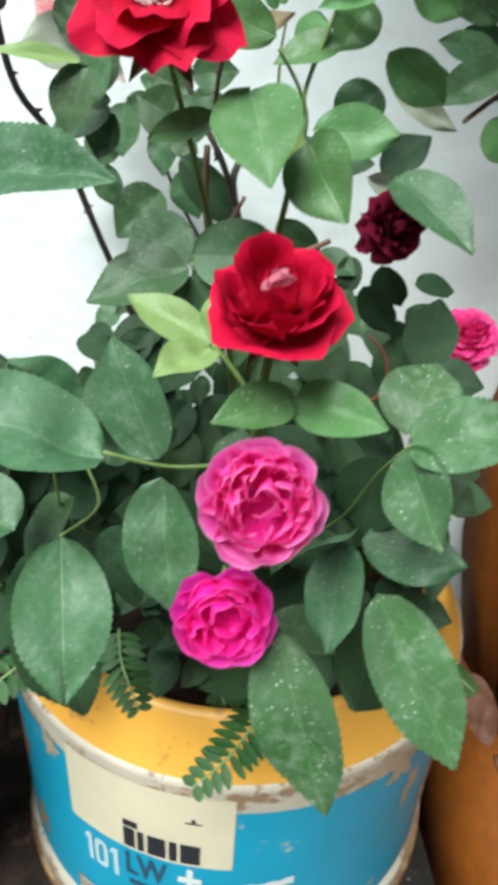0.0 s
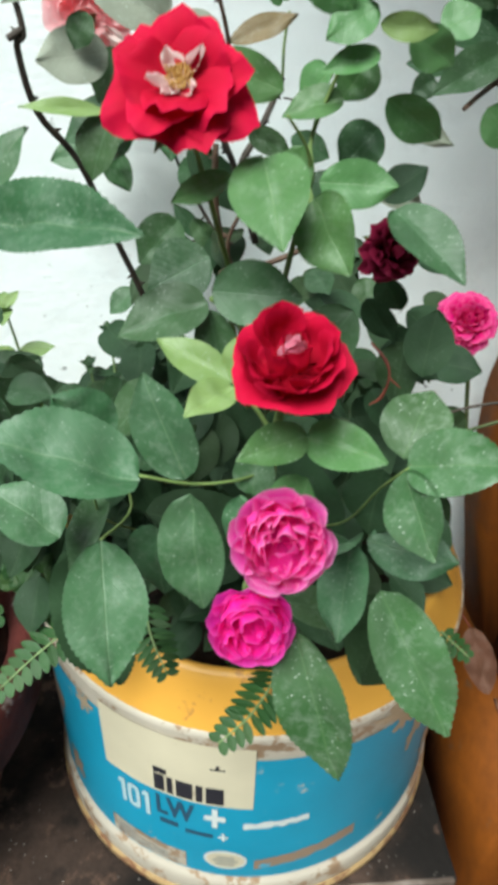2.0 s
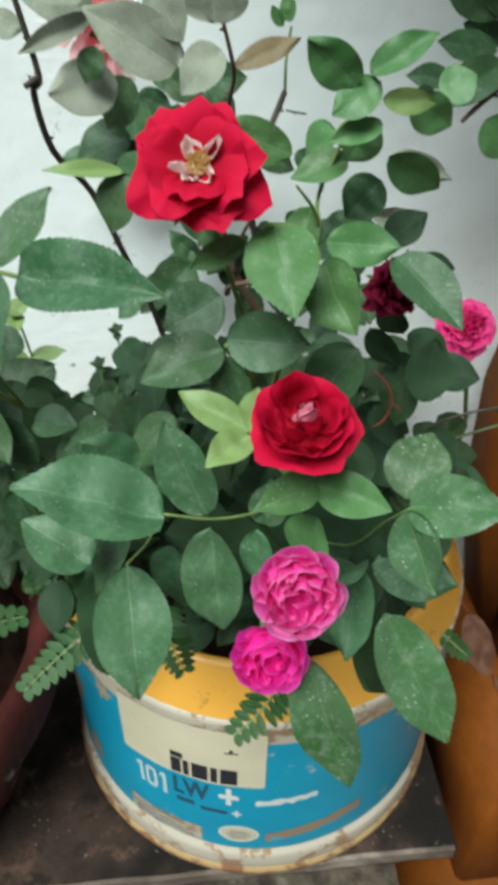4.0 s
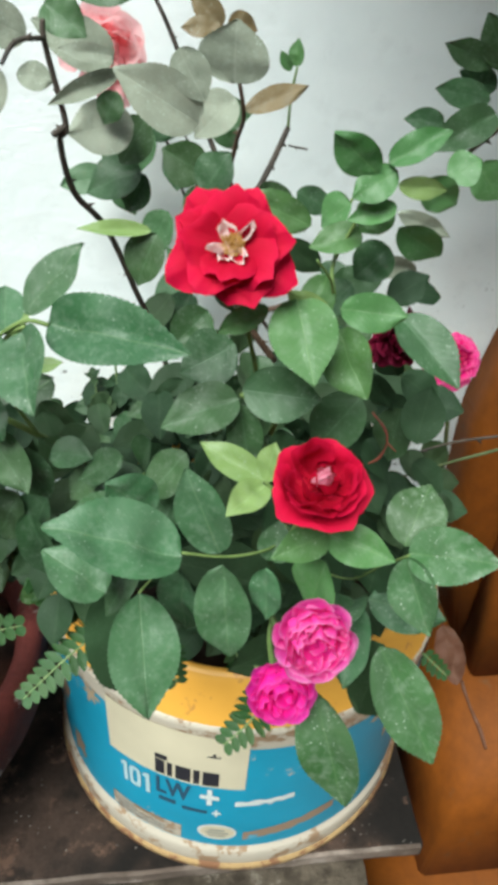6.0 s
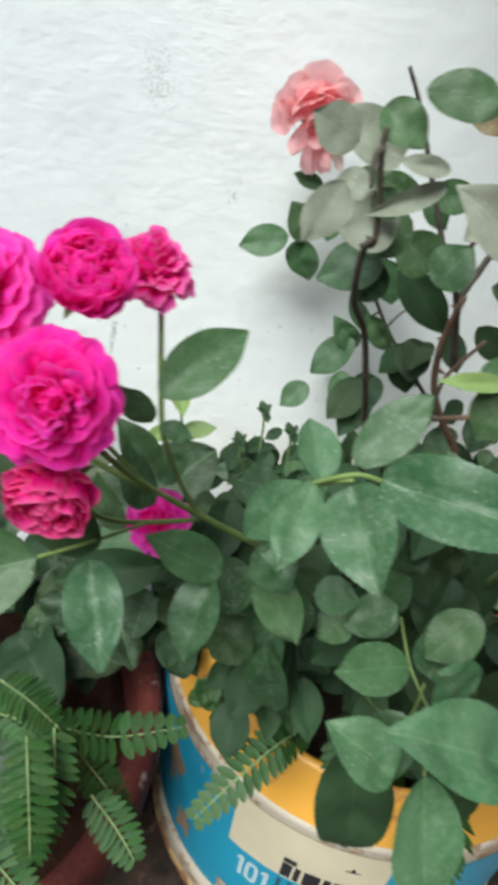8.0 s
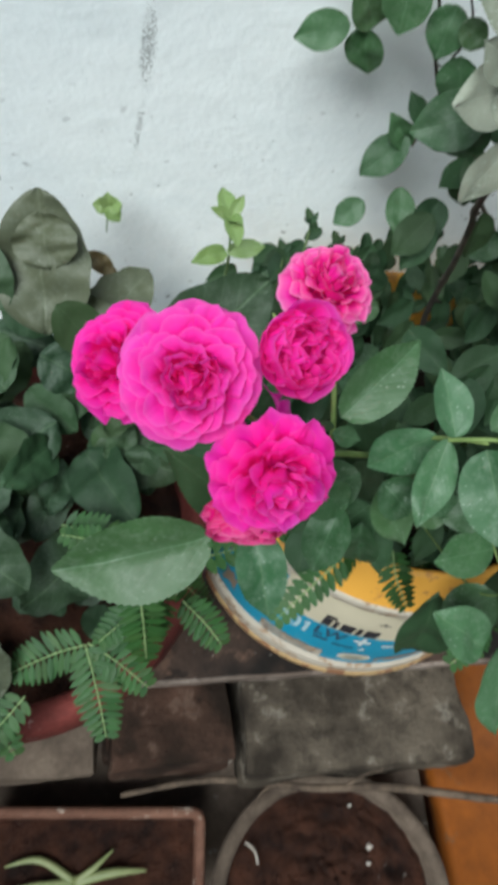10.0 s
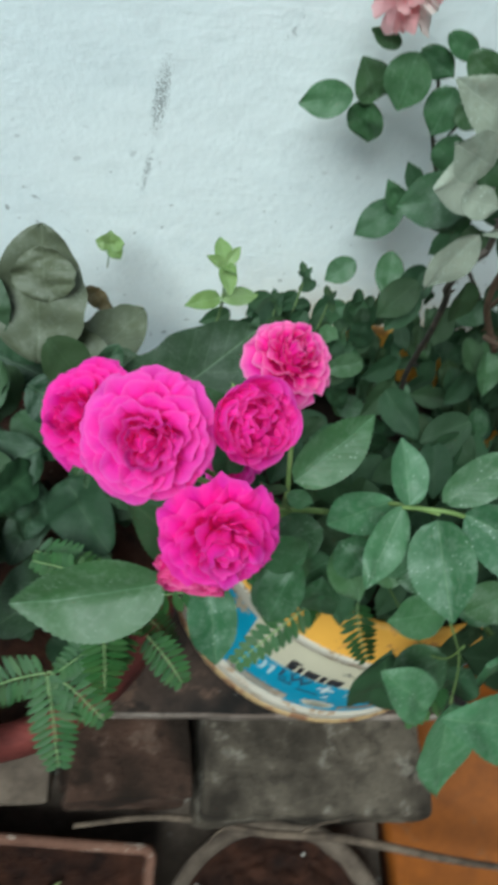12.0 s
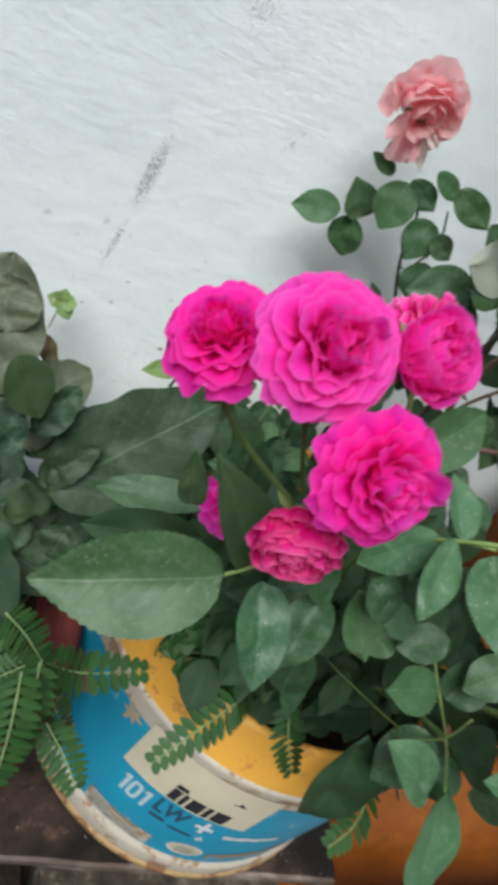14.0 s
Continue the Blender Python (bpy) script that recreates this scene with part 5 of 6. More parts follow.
leaf(vine, (0.175, 0.430, 0.553), (0.183, 0.430, 0.571), 0.022, (-0.40, -0.90, 0.18), MATURE)
# twiggy grey leaves on top
leaf(salmon_bush, (-0.069, 0.295, 0.570), (-0.086, 0.290, 0.579), 0.016, (0.40, -0.89, 0.20), DUSTY)
leaf(salmon_bush, (-0.076, 0.270, 0.565), (-0.087, 0.265, 0.547), 0.014, (0.13, -0.97, 0.21), DUSTY)
leaf(salmon_bush, (-0.074, 0.294, 0.558), (-0.060, 0.294, 0.556), 0.011, (0.05, -0.83, 0.56), DUSTY)
leaf(salmon_bush, (-0.053, 0.290, 0.589), (-0.026, 0.286, 0.588), 0.016, (-0.12, -0.81, 0.57), MATURE)
leaf(salmon_bush, (-0.062, 0.300, 0.581), (-0.048, 0.290, 0.573), 0.015, (-0.29, -0.81, 0.50), MATURE)
leaf(salmon_bush, (-0.038, 0.290, 0.566), (-0.057, 0.285, 0.569), 0.007, (0.29, -0.91, 0.31), DUSTY)
leaf(salmon_bush, (-0.036, 0.295, 0.560), (-0.062, 0.285, 0.550), 0.008, (0.24, -0.92, 0.31), DUSTY)
leaf(salmon_bush, (-0.006, 0.285, 0.545), (-0.035, 0.275, 0.565), 0.022, (0.40, -0.91, 0.13), DUSTY)
leaf(salmon_bush, (-0.014, 0.285, 0.571), (-0.004, 0.280, 0.554), 0.015, (-0.18, -0.97, 0.18), DUSTY)
leaf(salmon_bush, (-0.039, 0.340, 0.543), (-0.045, 0.340, 0.529), 0.013, (-0.31, -0.94, 0.13), MATURE)
leaf(salmon_bush, (-0.026, 0.360, 0.527), (-0.040, 0.360, 0.505), 0.022, (-0.39, -0.88, 0.25), MATURE)
leaf(salmon_bush, (-0.029, 0.370, 0.499), (-0.059, 0.370, 0.489), 0.025, (-0.23, -0.67, 0.70), MATURE)
leaf(salmon_bush, (-0.027, 0.370, 0.497), (-0.038, 0.370, 0.477), 0.018, (-0.41, -0.88, 0.23), MATURE)
leaf(salmon_bush, (0.005, 0.390, 0.492), (-0.018, 0.390, 0.503), 0.025, (0.01, -1.00, 0.02), MATURE)
leaf(salmon_bush, (0.004, 0.380, 0.485), (0.016, 0.380, 0.507), 0.025, (-0.60, -0.73, 0.32), MATURE)
leaf(salmon_bush, (0.015, 0.427, 0.558), (-0.002, 0.427, 0.572), 0.014, (0.12, -0.98, 0.16), BRONZE)
leaf(salmon_bush, (0.019, 0.439, 0.559), (0.036, 0.439, 0.555), 0.013, (0.08, -0.93, 0.35), BRONZE)
leaf(salmon_bush, (0.008, 0.360, 0.567), (-0.010, 0.360, 0.566), 0.010, (-0.03, -0.86, 0.50), BRONZE)
leaf(salmon_bush, (0.008, 0.294, 0.558), (0.007, 0.289, 0.580), 0.028, (-0.33, -0.92, -0.19), DUSTY)
leaf(salmon_bush, (0.022, 0.369, 0.530), (0.054, 0.375, 0.541), 0.012, (-0.07, -0.82, 0.57), BRONZE)
leaf(salmon_bush, (0.015, 0.345, 0.541), (-0.005, 0.340, 0.526), 0.021, (-0.26, -0.75, 0.60), DUSTY)
leaf(salmon_bush, (0.052, 0.400, 0.545), (0.051, 0.400, 0.558), 0.009, (-0.56, -0.83, -0.04), FRESH)
leaf(salmon_bush, (0.049, 0.400, 0.543), (0.043, 0.400, 0.552), 0.006, (-0.24, -0.96, -0.16), FRESH)
leaf(salmon_bush, (0.033, 0.380, 0.488), (0.056, 0.380, 0.479), 0.014, (0.18, -0.87, 0.45), MATURE)
leaf(salmon_bush, (0.055, 0.380, 0.487), (0.076, 0.380, 0.477), 0.015, (0.15, -0.94, 0.32), MATURE)
leaf(red_bush, (-0.025, 0.225, 0.526), (-0.049, 0.220, 0.529), 0.006, (0.23, -0.67, 0.71), YOUNG)
leaf(red_bush, (-0.023, 0.225, 0.525), (-0.032, 0.220, 0.509), 0.016, (-0.45, -0.74, 0.49), MATURE)
leaf(red_bush, (-0.019, 0.235, 0.529), (-0.027, 0.235, 0.514), 0.014, (-0.58, -0.76, 0.31), MATURE)
# leaves on the pink stems
leaf(pink_bush, (-0.126, 0.205, 0.526), (-0.105, 0.218, 0.542), 0.015, (-0.12, -0.69, 0.71), MATURE)
leaf(pink_bush, (-0.128, 0.205, 0.518), (-0.137, 0.200, 0.532), 0.008, (0.28, -0.95, -0.16), MATURE)
leaf(pink_bush, (-0.126, 0.205, 0.517), (-0.117, 0.205, 0.513), 0.006, (0.33, -0.59, 0.74), MATURE)
leaf(pink_bush, (-0.143, 0.194, 0.476), (-0.1375, 0.169, 0.458), 0.0165, (0.01, -0.81, 0.59), SHEEN)
leaf(pink_bush, (-0.106, 0.210, 0.454), (-0.115, 0.192, 0.432), 0.017, (-0.49, -0.57, 0.66), MATURE)
leaf(pink_bush, (-0.103, 0.212, 0.454), (-0.127, 0.205, 0.475), 0.015, (0.59, -0.66, 0.46), MATURE)
leaf(pink_bush, (-0.089, 0.218, 0.450), (-0.074, 0.205, 0.427), 0.016, (0.02, -0.86, 0.50), MATURE)
leaf(pink_bush, (-0.080, 0.225, 0.399), (-0.072, 0.215, 0.359), 0.018, (-0.34, -0.93, 0.16), MATURE)
leaf(pink_bush, (-0.030, 0.205, 0.416), (-0.060, 0.198, 0.421), 0.019, (0.25, -0.44, 0.86), MATURE)
leaf(pink_bush, (-0.050, 0.225, 0.419), (-0.062, 0.220, 0.411), 0.016, (-0.41, -0.35, 0.84), MATURE)
leaf(pink_bush, (-0.076, 0.270, 0.439), (-0.095, 0.270, 0.444), 0.017, (0.21, -0.59, 0.78), MATURE)
leaf(pink_bush, (-0.061, 0.235, 0.415), (-0.073, 0.235, 0.431), 0.015, (0.39, -0.87, 0.29), MATURE)
leaf(pink_bush, (-0.157, 0.191, 0.479), (-0.2055, 0.180, 0.4700), 0.0285, (-0.10, -0.75, 0.65), MATURE)
leaf(pink_bush, (-0.143, 0.200, 0.473), (-0.169, 0.200, 0.510), 0.017, (0.44, -0.84, 0.31), SHADED)
leaf(pink_bush, (-0.092, 0.215, 0.463), (-0.080, 0.205, 0.454), 0.017, (0.11, -0.59, 0.80), MATURE)
leaf(pink_bush, (0.041, 0.260, 0.278), (-0.008, 0.250, 0.285), 0.027, (0.15, -0.06, 0.99), SHADED)
leaf(pink_bush, (-0.022, 0.205, 0.410), (-0.012, 0.212, 0.434), 0.021, (-0.45, -0.79, 0.42), MATURE)
leaf(pink_bush, (-0.030, 0.188, 0.408), (-0.049, 0.178, 0.386), 0.022, (-0.68, -0.24, 0.69), MATURE)
leaf(pink_bush, (-0.019, 0.190, 0.401), (0.034, 0.190, 0.382), 0.026, (0.31, -0.39, 0.87), SHADED)
leaf(pink_bush, (-0.038, 0.215, 0.437), (-0.055, 0.215, 0.424), 0.016, (-0.57, -0.34, 0.75), MATURE)
leaf(pink_bush, (-0.114, 0.300, 0.379), (-0.167, 0.310, 0.359), 0.019, (-0.39, -0.34, 0.86), MATURE)
leaf(pink_bush, (-0.122, 0.270, 0.390), (-0.174, 0.280, 0.364), 0.023, (-0.43, -0.68, 0.60), SHADED)
leaf(pink_bush, (-0.130, 0.250, 0.444), (-0.137, 0.250, 0.473), 0.013, (0.22, -0.97, 0.05), MATURE)
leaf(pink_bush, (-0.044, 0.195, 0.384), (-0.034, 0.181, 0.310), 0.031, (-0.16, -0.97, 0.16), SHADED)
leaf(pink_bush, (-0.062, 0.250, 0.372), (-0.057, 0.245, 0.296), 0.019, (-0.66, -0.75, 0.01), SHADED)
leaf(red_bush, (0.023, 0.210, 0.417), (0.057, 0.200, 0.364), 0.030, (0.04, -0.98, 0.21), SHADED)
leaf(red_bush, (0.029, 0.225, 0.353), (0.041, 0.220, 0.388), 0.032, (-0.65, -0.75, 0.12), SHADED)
leaf(red_bush, (0.033, 0.190, 0.352), (0.067, 0.185, 0.347), 0.018, (0.08, -0.36, 0.93), MATURE)
# leaves of the salmon bush by the wall
leaf(salmon_bush, (-0.054, 0.505, 0.453), (-0.086, 0.500, 0.445), 0.021, (-0.01, -0.83, 0.56), MATURE)
leaf(salmon_bush, (-0.039, 0.505, 0.453), (-0.054, 0.505, 0.475), 0.024, (0.25, -0.95, 0.17), MATURE)
leaf(salmon_bush, (-0.045, 0.505, 0.452), (-0.038, 0.500, 0.424), 0.024, (-0.50, -0.86, 0.03), MATURE)
leaf(salmon_bush, (-0.030, 0.495, 0.490), (-0.033, 0.485, 0.460), 0.027, (-0.43, -0.84, 0.32), MATURE)
leaf(salmon_bush, (-0.029, 0.495, 0.492), (-0.007, 0.490, 0.483), 0.018, (-0.18, -0.98, 0.11), MATURE)
leaf(salmon_bush, (-0.039, 0.500, 0.489), (-0.058, 0.500, 0.495), 0.010, (0.08, -0.97, 0.25), MATURE)
leaf(salmon_bush, (-0.003, 0.490, 0.477), (-0.009, 0.480, 0.451), 0.023, (-0.50, -0.77, 0.41), MATURE)
leaf(salmon_bush, (-0.002, 0.480, 0.473), (0.015, 0.475, 0.465), 0.016, (-0.07, -0.90, 0.42), MATURE)
leaf(salmon_bush, (0.006, 0.480, 0.455), (0.015, 0.475, 0.425), 0.027, (-0.53, -0.85, -0.02), MATURE)
leaf(salmon_bush, (0.004, 0.440, 0.469), (0.039, 0.430, 0.432), 0.024, (-0.23, -0.97, 0.04), SHADED)
leaf(salmon_bush, (-0.020, 0.490, 0.505), (0.003, 0.490, 0.495), 0.013, (0.14, -0.94, 0.31), MATURE)
leaf(salmon_bush, (-0.013, 0.470, 0.508), (0.013, 0.460, 0.498), 0.019, (-0.30, -0.94, 0.16), MATURE)
leaf(salmon_bush, (0.013, 0.460, 0.502), (0.031, 0.455, 0.487), 0.016, (0.10, -0.90, 0.42), MATURE)
leaf(salmon_bush, (0.010, 0.440, 0.511), (0.034, 0.430, 0.514), 0.019, (-0.39, -0.91, 0.09), MATURE)
leaf(salmon_bush, (0.004, 0.500, 0.385), (-0.023, 0.495, 0.356), 0.024, (-0.46, -0.70, 0.55), MATURE)
leaf(salmon_bush, (0.007, 0.500, 0.378), (-0.013, 0.500, 0.400), 0.017, (0.04, -1.00, 0.03), MATURE)
leaf(salmon_bush, (0.013, 0.500, 0.392), (-0.006, 0.500, 0.417), 0.013, (0.16, -0.98, 0.12), MATURE)
leaf(salmon_bush, (0.007, 0.490, 0.410), (0.028, 0.485, 0.384), 0.016, (-0.19, -0.98, 0.04), MATURE)
leaf(salmon_bush, (0.062, 0.440, 0.434), (0.091, 0.440, 0.411), 0.020, (0.03, -1.00, 0.04), SHADED)
leaf(salmon_bush, (-0.040, 0.340, 0.554), (-0.071, 0.335, 0.571), 0.021, (0.33, -0.88, 0.34), DUSTY)
leaf(salmon_bush, (-0.032, 0.350, 0.527), (-0.062, 0.340, 0.524), 0.025, (0.23, -0.84, 0.49), DUSTY)
# broad leaves of the maroon pot
leaf(pot_weed, (-0.231, 0.400, 0.299), (-0.232, 0.455, 0.369), 0.060, (-0.06, -0.79, 0.62), GREYLEAF, BROAD)
leaf(pot_weed, (-0.207, 0.400, 0.287), (-0.165, 0.450, 0.311), 0.041, (-0.06, -0.39, 0.92), GREYLEAF, BROAD)
leaf(pot_weed, (-0.262, 0.410, 0.309), (-0.269, 0.430, 0.355), 0.034, (0.08, -0.91, 0.41), BROADLEAF, BROAD)
leaf(pot_weed, (-0.227, 0.364, 0.250), (-0.292, 0.329, 0.230), 0.052, (-0.06, -0.41, 0.91), BROADLEAF, BROAD)
leaf(pot_weed, (-0.291, 0.283, 0.270), (-0.241, 0.246, 0.250), 0.043, (0.08, -0.39, 0.92), BROADLEAF, BROAD)
leaf(pot_weed, (-0.282, 0.220, 0.280), (-0.253, 0.182, 0.250), 0.044, (0.14, -0.54, 0.83), GREYLEAF, BROAD)
leaf(pot_weed, (-0.197, 0.297, 0.200), (-0.250, 0.248, 0.210), 0.047, (0.18, 0.00, 0.98), BROADLEAF, BROAD)
leaf(pot_weed, (-0.176, 0.355, 0.288), (-0.097, 0.395, 0.361), 0.065, (-0.26, -0.70, 0.67), BROADLEAF, BROAD)
leaf(pot_weed, (-0.195, 0.360, 0.327), (-0.179, 0.380, 0.353), 0.020, (0.02, -0.80, 0.60), BROADLEAF, BROAD)
leaf(pot_weed, (-0.260, 0.383, 0.260), (-0.292, 0.421, 0.260), 0.044, (-0.09, -0.08, 0.99), BROADLEAF, BROAD)
leaf(pot_weed, (-0.240, 0.334, 0.210), (-0.270, 0.296, 0.200), 0.037, (0.22, -0.41, 0.89), BROADLEAF, BROAD)
leaf(pot_weed, (-0.170, 0.300, 0.335), (-0.175, 0.290, 0.315), 0.021, (-0.39, -0.78, 0.49), BROADLEAF, BROAD)
leaf(pot_weed, (-0.185, 0.400, 0.267), (-0.216, 0.420, 0.318), 0.039, (0.02, -0.93, 0.38), GREYLEAF, BROAD)
leaf(pot_weed, (-0.161, 0.380, 0.303), (-0.183, 0.400, 0.323), 0.028, (0.15, -0.61, 0.78), BROADLEAF, BROAD)
leaf(pot_weed, (-0.182, 0.360, 0.290), (-0.160, 0.360, 0.327), 0.020, (-0.43, -0.86, 0.26), BROADLEAF, BROAD)
leaf(pot_weed, (-0.217, 0.360, 0.379), (-0.196, 0.350, 0.351), 0.027, (0.37, -0.75, 0.54), SHADED)
leaf(pot_weed, (-0.228, 0.350, 0.348), (-0.200, 0.340, 0.335), 0.030, (0.08, -0.70, 0.71), BROADLEAF, BROAD)
leaf(pot_weed, (-0.225, 0.420, 0.338), (-0.231, 0.440, 0.365), 0.040, (-0.17, -0.81, 0.56), GREYLEAF, BROAD)
# three-leaflet sprig in the pot
leaf(pot_weed, (-0.127, 0.270, 0.442), (-0.142, 0.275, 0.466), 0.015, (0.41, -0.81, 0.42), MATURE)
leaf(pot_weed, (-0.127, 0.270, 0.441), (-0.142, 0.268, 0.440), 0.010, (0.02, -0.59, 0.81), MATURE)
leaf(pot_weed, (-0.125, 0.270, 0.440), (-0.114, 0.270, 0.457), 0.011, (-0.58, -0.72, 0.38), MATURE)
leaf(pot_weed, (-0.140, 0.265, 0.417), (-0.150, 0.265, 0.444), 0.012, (-0.03, -1.00, -0.01), MATURE)
leaf(pot_weed, (-0.121, 0.280, 0.410), (-0.107, 0.280, 0.420), 0.014, (-0.53, -0.39, 0.75), MATURE)

# blooms
PALEPETAL = petal_skin("faded_petal", (0.86, 0.62, 0.58), (0.92, 0.80, 0.77), (0.90, 0.78, 0.70), 0.3)
cup_rose(pink_bush, (0.0150, 0.101, 0.4672), (-0.05, -0.86, 0.50), 0.0118, PALEPINK, "lilac pink full rose with pale rolled petal edges", 15, 0.3)
cup_rose(pink_bush, (0.010, 0.107, 0.436), (-0.05, -0.93, 0.36), 0.0113, PINK, "deep pink half open rose", 10, 0.9)
open_rose(red_bush, (-0.003, 0.177, 0.541), (-0.10, -0.74, 0.66), 0.0180, RED, "bright red rose blown open with a white centre")
vase_rose(red_bush, (0.020, 0.135, 0.490), (0.02, -0.46, 0.89), 0.0132, RED, "velvety red half open rose with a pink heart", PALE, 0.3)
rose(red_bush, (0.068, 0.221, 0.486), (0.30, -0.85, 0.05), 0.0122, DARKRED, "wilting dark red rose", 24, 0.85)
rose(salmon_bush, (0.155, 0.346, 0.400), (-0.2, -0.75, 0.6), 0.0170, CRIMSON, "small bright crimson pink rose", 36, 0.95)
rose(pink_bush, (-0.169, 0.197, 0.557), (-0.10, -0.66, 0.74), 0.0158, PINK, "large full pink rose of the cluster", 44, 1.0)
rose(pink_bush, (-0.149, 0.179, 0.541), (0.05, -0.85, 0.52), 0.0148, HOTPINK, "magenta full rose of the cluster", 42, 0.98, PINK)
cup_rose(pink_bush, (-0.1446, 0.203, 0.559), (0.25, -0.60, 0.76), 0.0124, PINK, "pink rounded half open rose of the cluster", 24, 1.4)
rose(pink_bush, (-0.185, 0.214, 0.538), (-0.50, -0.40, 0.75), 0.0142, HOTPINK, "deep pink rose at the back of the cluster", 40, 0.95)
cup_rose(pink_bush, (-0.151, 0.186, 0.508), (-0.15, -0.93, -0.15), 0.0130, CRIMSON, "crimson streaked fading rose below the cluster", 26, 2.0)
rose(pink_bush, (-0.131, 0.229, 0.551), (0.18, -0.10, 1.00), 0.0122, FRILL, "frilled pink rose with pale petal edges", 40, 0.98)
rose(pink_bush, (-0.126, 0.264, 0.424), (-0.2, -0.6, 0.7), 0.0135, PINK, "small faded pink rose among the leaves", 18, 1.1)
wilting_rose(salmon_bush, (-0.052, 0.490, 0.5285), (0.10, -0.97, 0.10), 0.0292, SALMON, PALEPETAL, "wilting salmon rose with drooping ragged petals")

# stems of the pink bush
stem(pink_bush, [(-0.144, 0.186, 0.528), (-0.132, 0.206, 0.497), (-0.111, 0.225, 0.466), (-0.075, 0.245, 0.425), (-0.04, 0.28, 0.36), (0.0, 0.33, 0.25), (0.02, 0.36, 0.168)], [0.0008, 0.0009, 0.0011, 0.0014, 0.0018, 0.0022, 0.0026])
stem(pink_bush, [(-0.128, 0.226, 0.540), (-0.126, 0.208, 0.520), (-0.124, 0.208, 0.508), (-0.118, 0.218, 0.484), (-0.111, 0.225, 0.466)], 0.0008)
stem(pink_bush, [(-0.165, 0.205, 0.545), (-0.150, 0.213, 0.515), (-0.128, 0.222, 0.480), (-0.111, 0.225, 0.466)], 0.0008)
stem(pink_bush, [(-0.150, 0.192, 0.505), (-0.138, 0.206, 0.480), (-0.111, 0.225, 0.464)], 0.0008)
stem(pink_bush, [(-0.184, 0.218, 0.530), (-0.165, 0.22, 0.505), (-0.128, 0.224, 0.476)], 0.001)
stem(pink_bush, [(0.014, 0.106, 0.460), (0.012, 0.125, 0.440), (0.018, 0.16, 0.40), (0.025, 0.25, 0.32), (0.03, 0.35, 0.168)], [0.001, 0.0011, 0.0014, 0.002, 0.0026])
stem(pink_bush, [(0.010, 0.114, 0.430), (0.012, 0.135, 0.420), (0.018, 0.16, 0.40)], 0.001)
stem(pink_bush, [(-0.079, 0.217, 0.490), (-0.068, 0.212, 0.499), (-0.060, 0.211, 0.498)], 0.0008)
stem(pink_bush, [(-0.068, 0.212, 0.497), (-0.076, 0.218, 0.489), (-0.085, 0.232, 0.464), (-0.075, 0.245, 0.425)], 0.0009)
stem(pink_bush, [(-0.157, 0.191, 0.479), (-0.145, 0.198, 0.478), (-0.128, 0.212, 0.474)], 0.0006)
stem(pink_bush, [(-0.035, 0.185, 0.435), (-0.035, 0.185, 0.415), (-0.034, 0.20, 0.39), (-0.025, 0.26, 0.33)], 0.0005)
stem(pink_bush, [(-0.030, 0.225, 0.419), (-0.030, 0.205, 0.416), (-0.023, 0.188, 0.406), (-0.032, 0.168, 0.409)], 0.0005)
# stems of the red bush
stem(red_bush, [(-0.001, 0.184, 0.530), (0.007, 0.203, 0.50), (0.018, 0.235, 0.45), (0.032, 0.30, 0.33), (0.045, 0.38, 0.168)], [0.0007, 0.0008, 0.0011, 0.0020, 0.0030], STEM)
stem(red_bush, [(0.021, 0.142, 0.480), (0.020, 0.150, 0.462), (0.022, 0.165, 0.440), (0.03, 0.22, 0.38), (0.045, 0.34, 0.168)], [0.0012, 0.0012, 0.0015, 0.002, 0.003], STEM)
stem(red_bush, [(-0.017, 0.153, 0.446), (-0.002, 0.156, 0.440), (0.012, 0.160, 0.438), (0.022, 0.168, 0.436)], 0.0005)
stem(red_bush, [(0.009, 0.157, 0.473), (0.015, 0.155, 0.466), (0.020, 0.154, 0.458)], 0.0007)
stem(red_bush, [(0.054, 0.138, 0.457), (0.050, 0.146, 0.444), (0.046, 0.17, 0.41), (0.04, 0.24, 0.35)], 0.0004)
stem(red_bush, [(0.005, 0.193, 0.481), (0.012, 0.205, 0.468), (0.018, 0.24, 0.43)], 0.0009)
stem(red_bush, [(0.041, 0.198, 0.558), (0.041, 0.203, 0.546), (0.034, 0.206, 0.524), (0.033, 0.196, 0.515), (0.030, 0.205, 0.49), (0.028, 0.25, 0.42)], [0.0004, 0.0005, 0.0006, 0.0007, 0.0009, 0.0014])
stem(red_bush, [(0.033, 0.196, 0.517), (0.030, 0.192, 0.525), (0.024, 0.188, 0.533)], [0.0006, 0.0005, 0.0004])
stem(red_bush, [(0.034, 0.206, 0.524), (0.041, 0.224, 0.536), (0.049, 0.233, 0.541)], [0.0006, 0.0005, 0.0004])
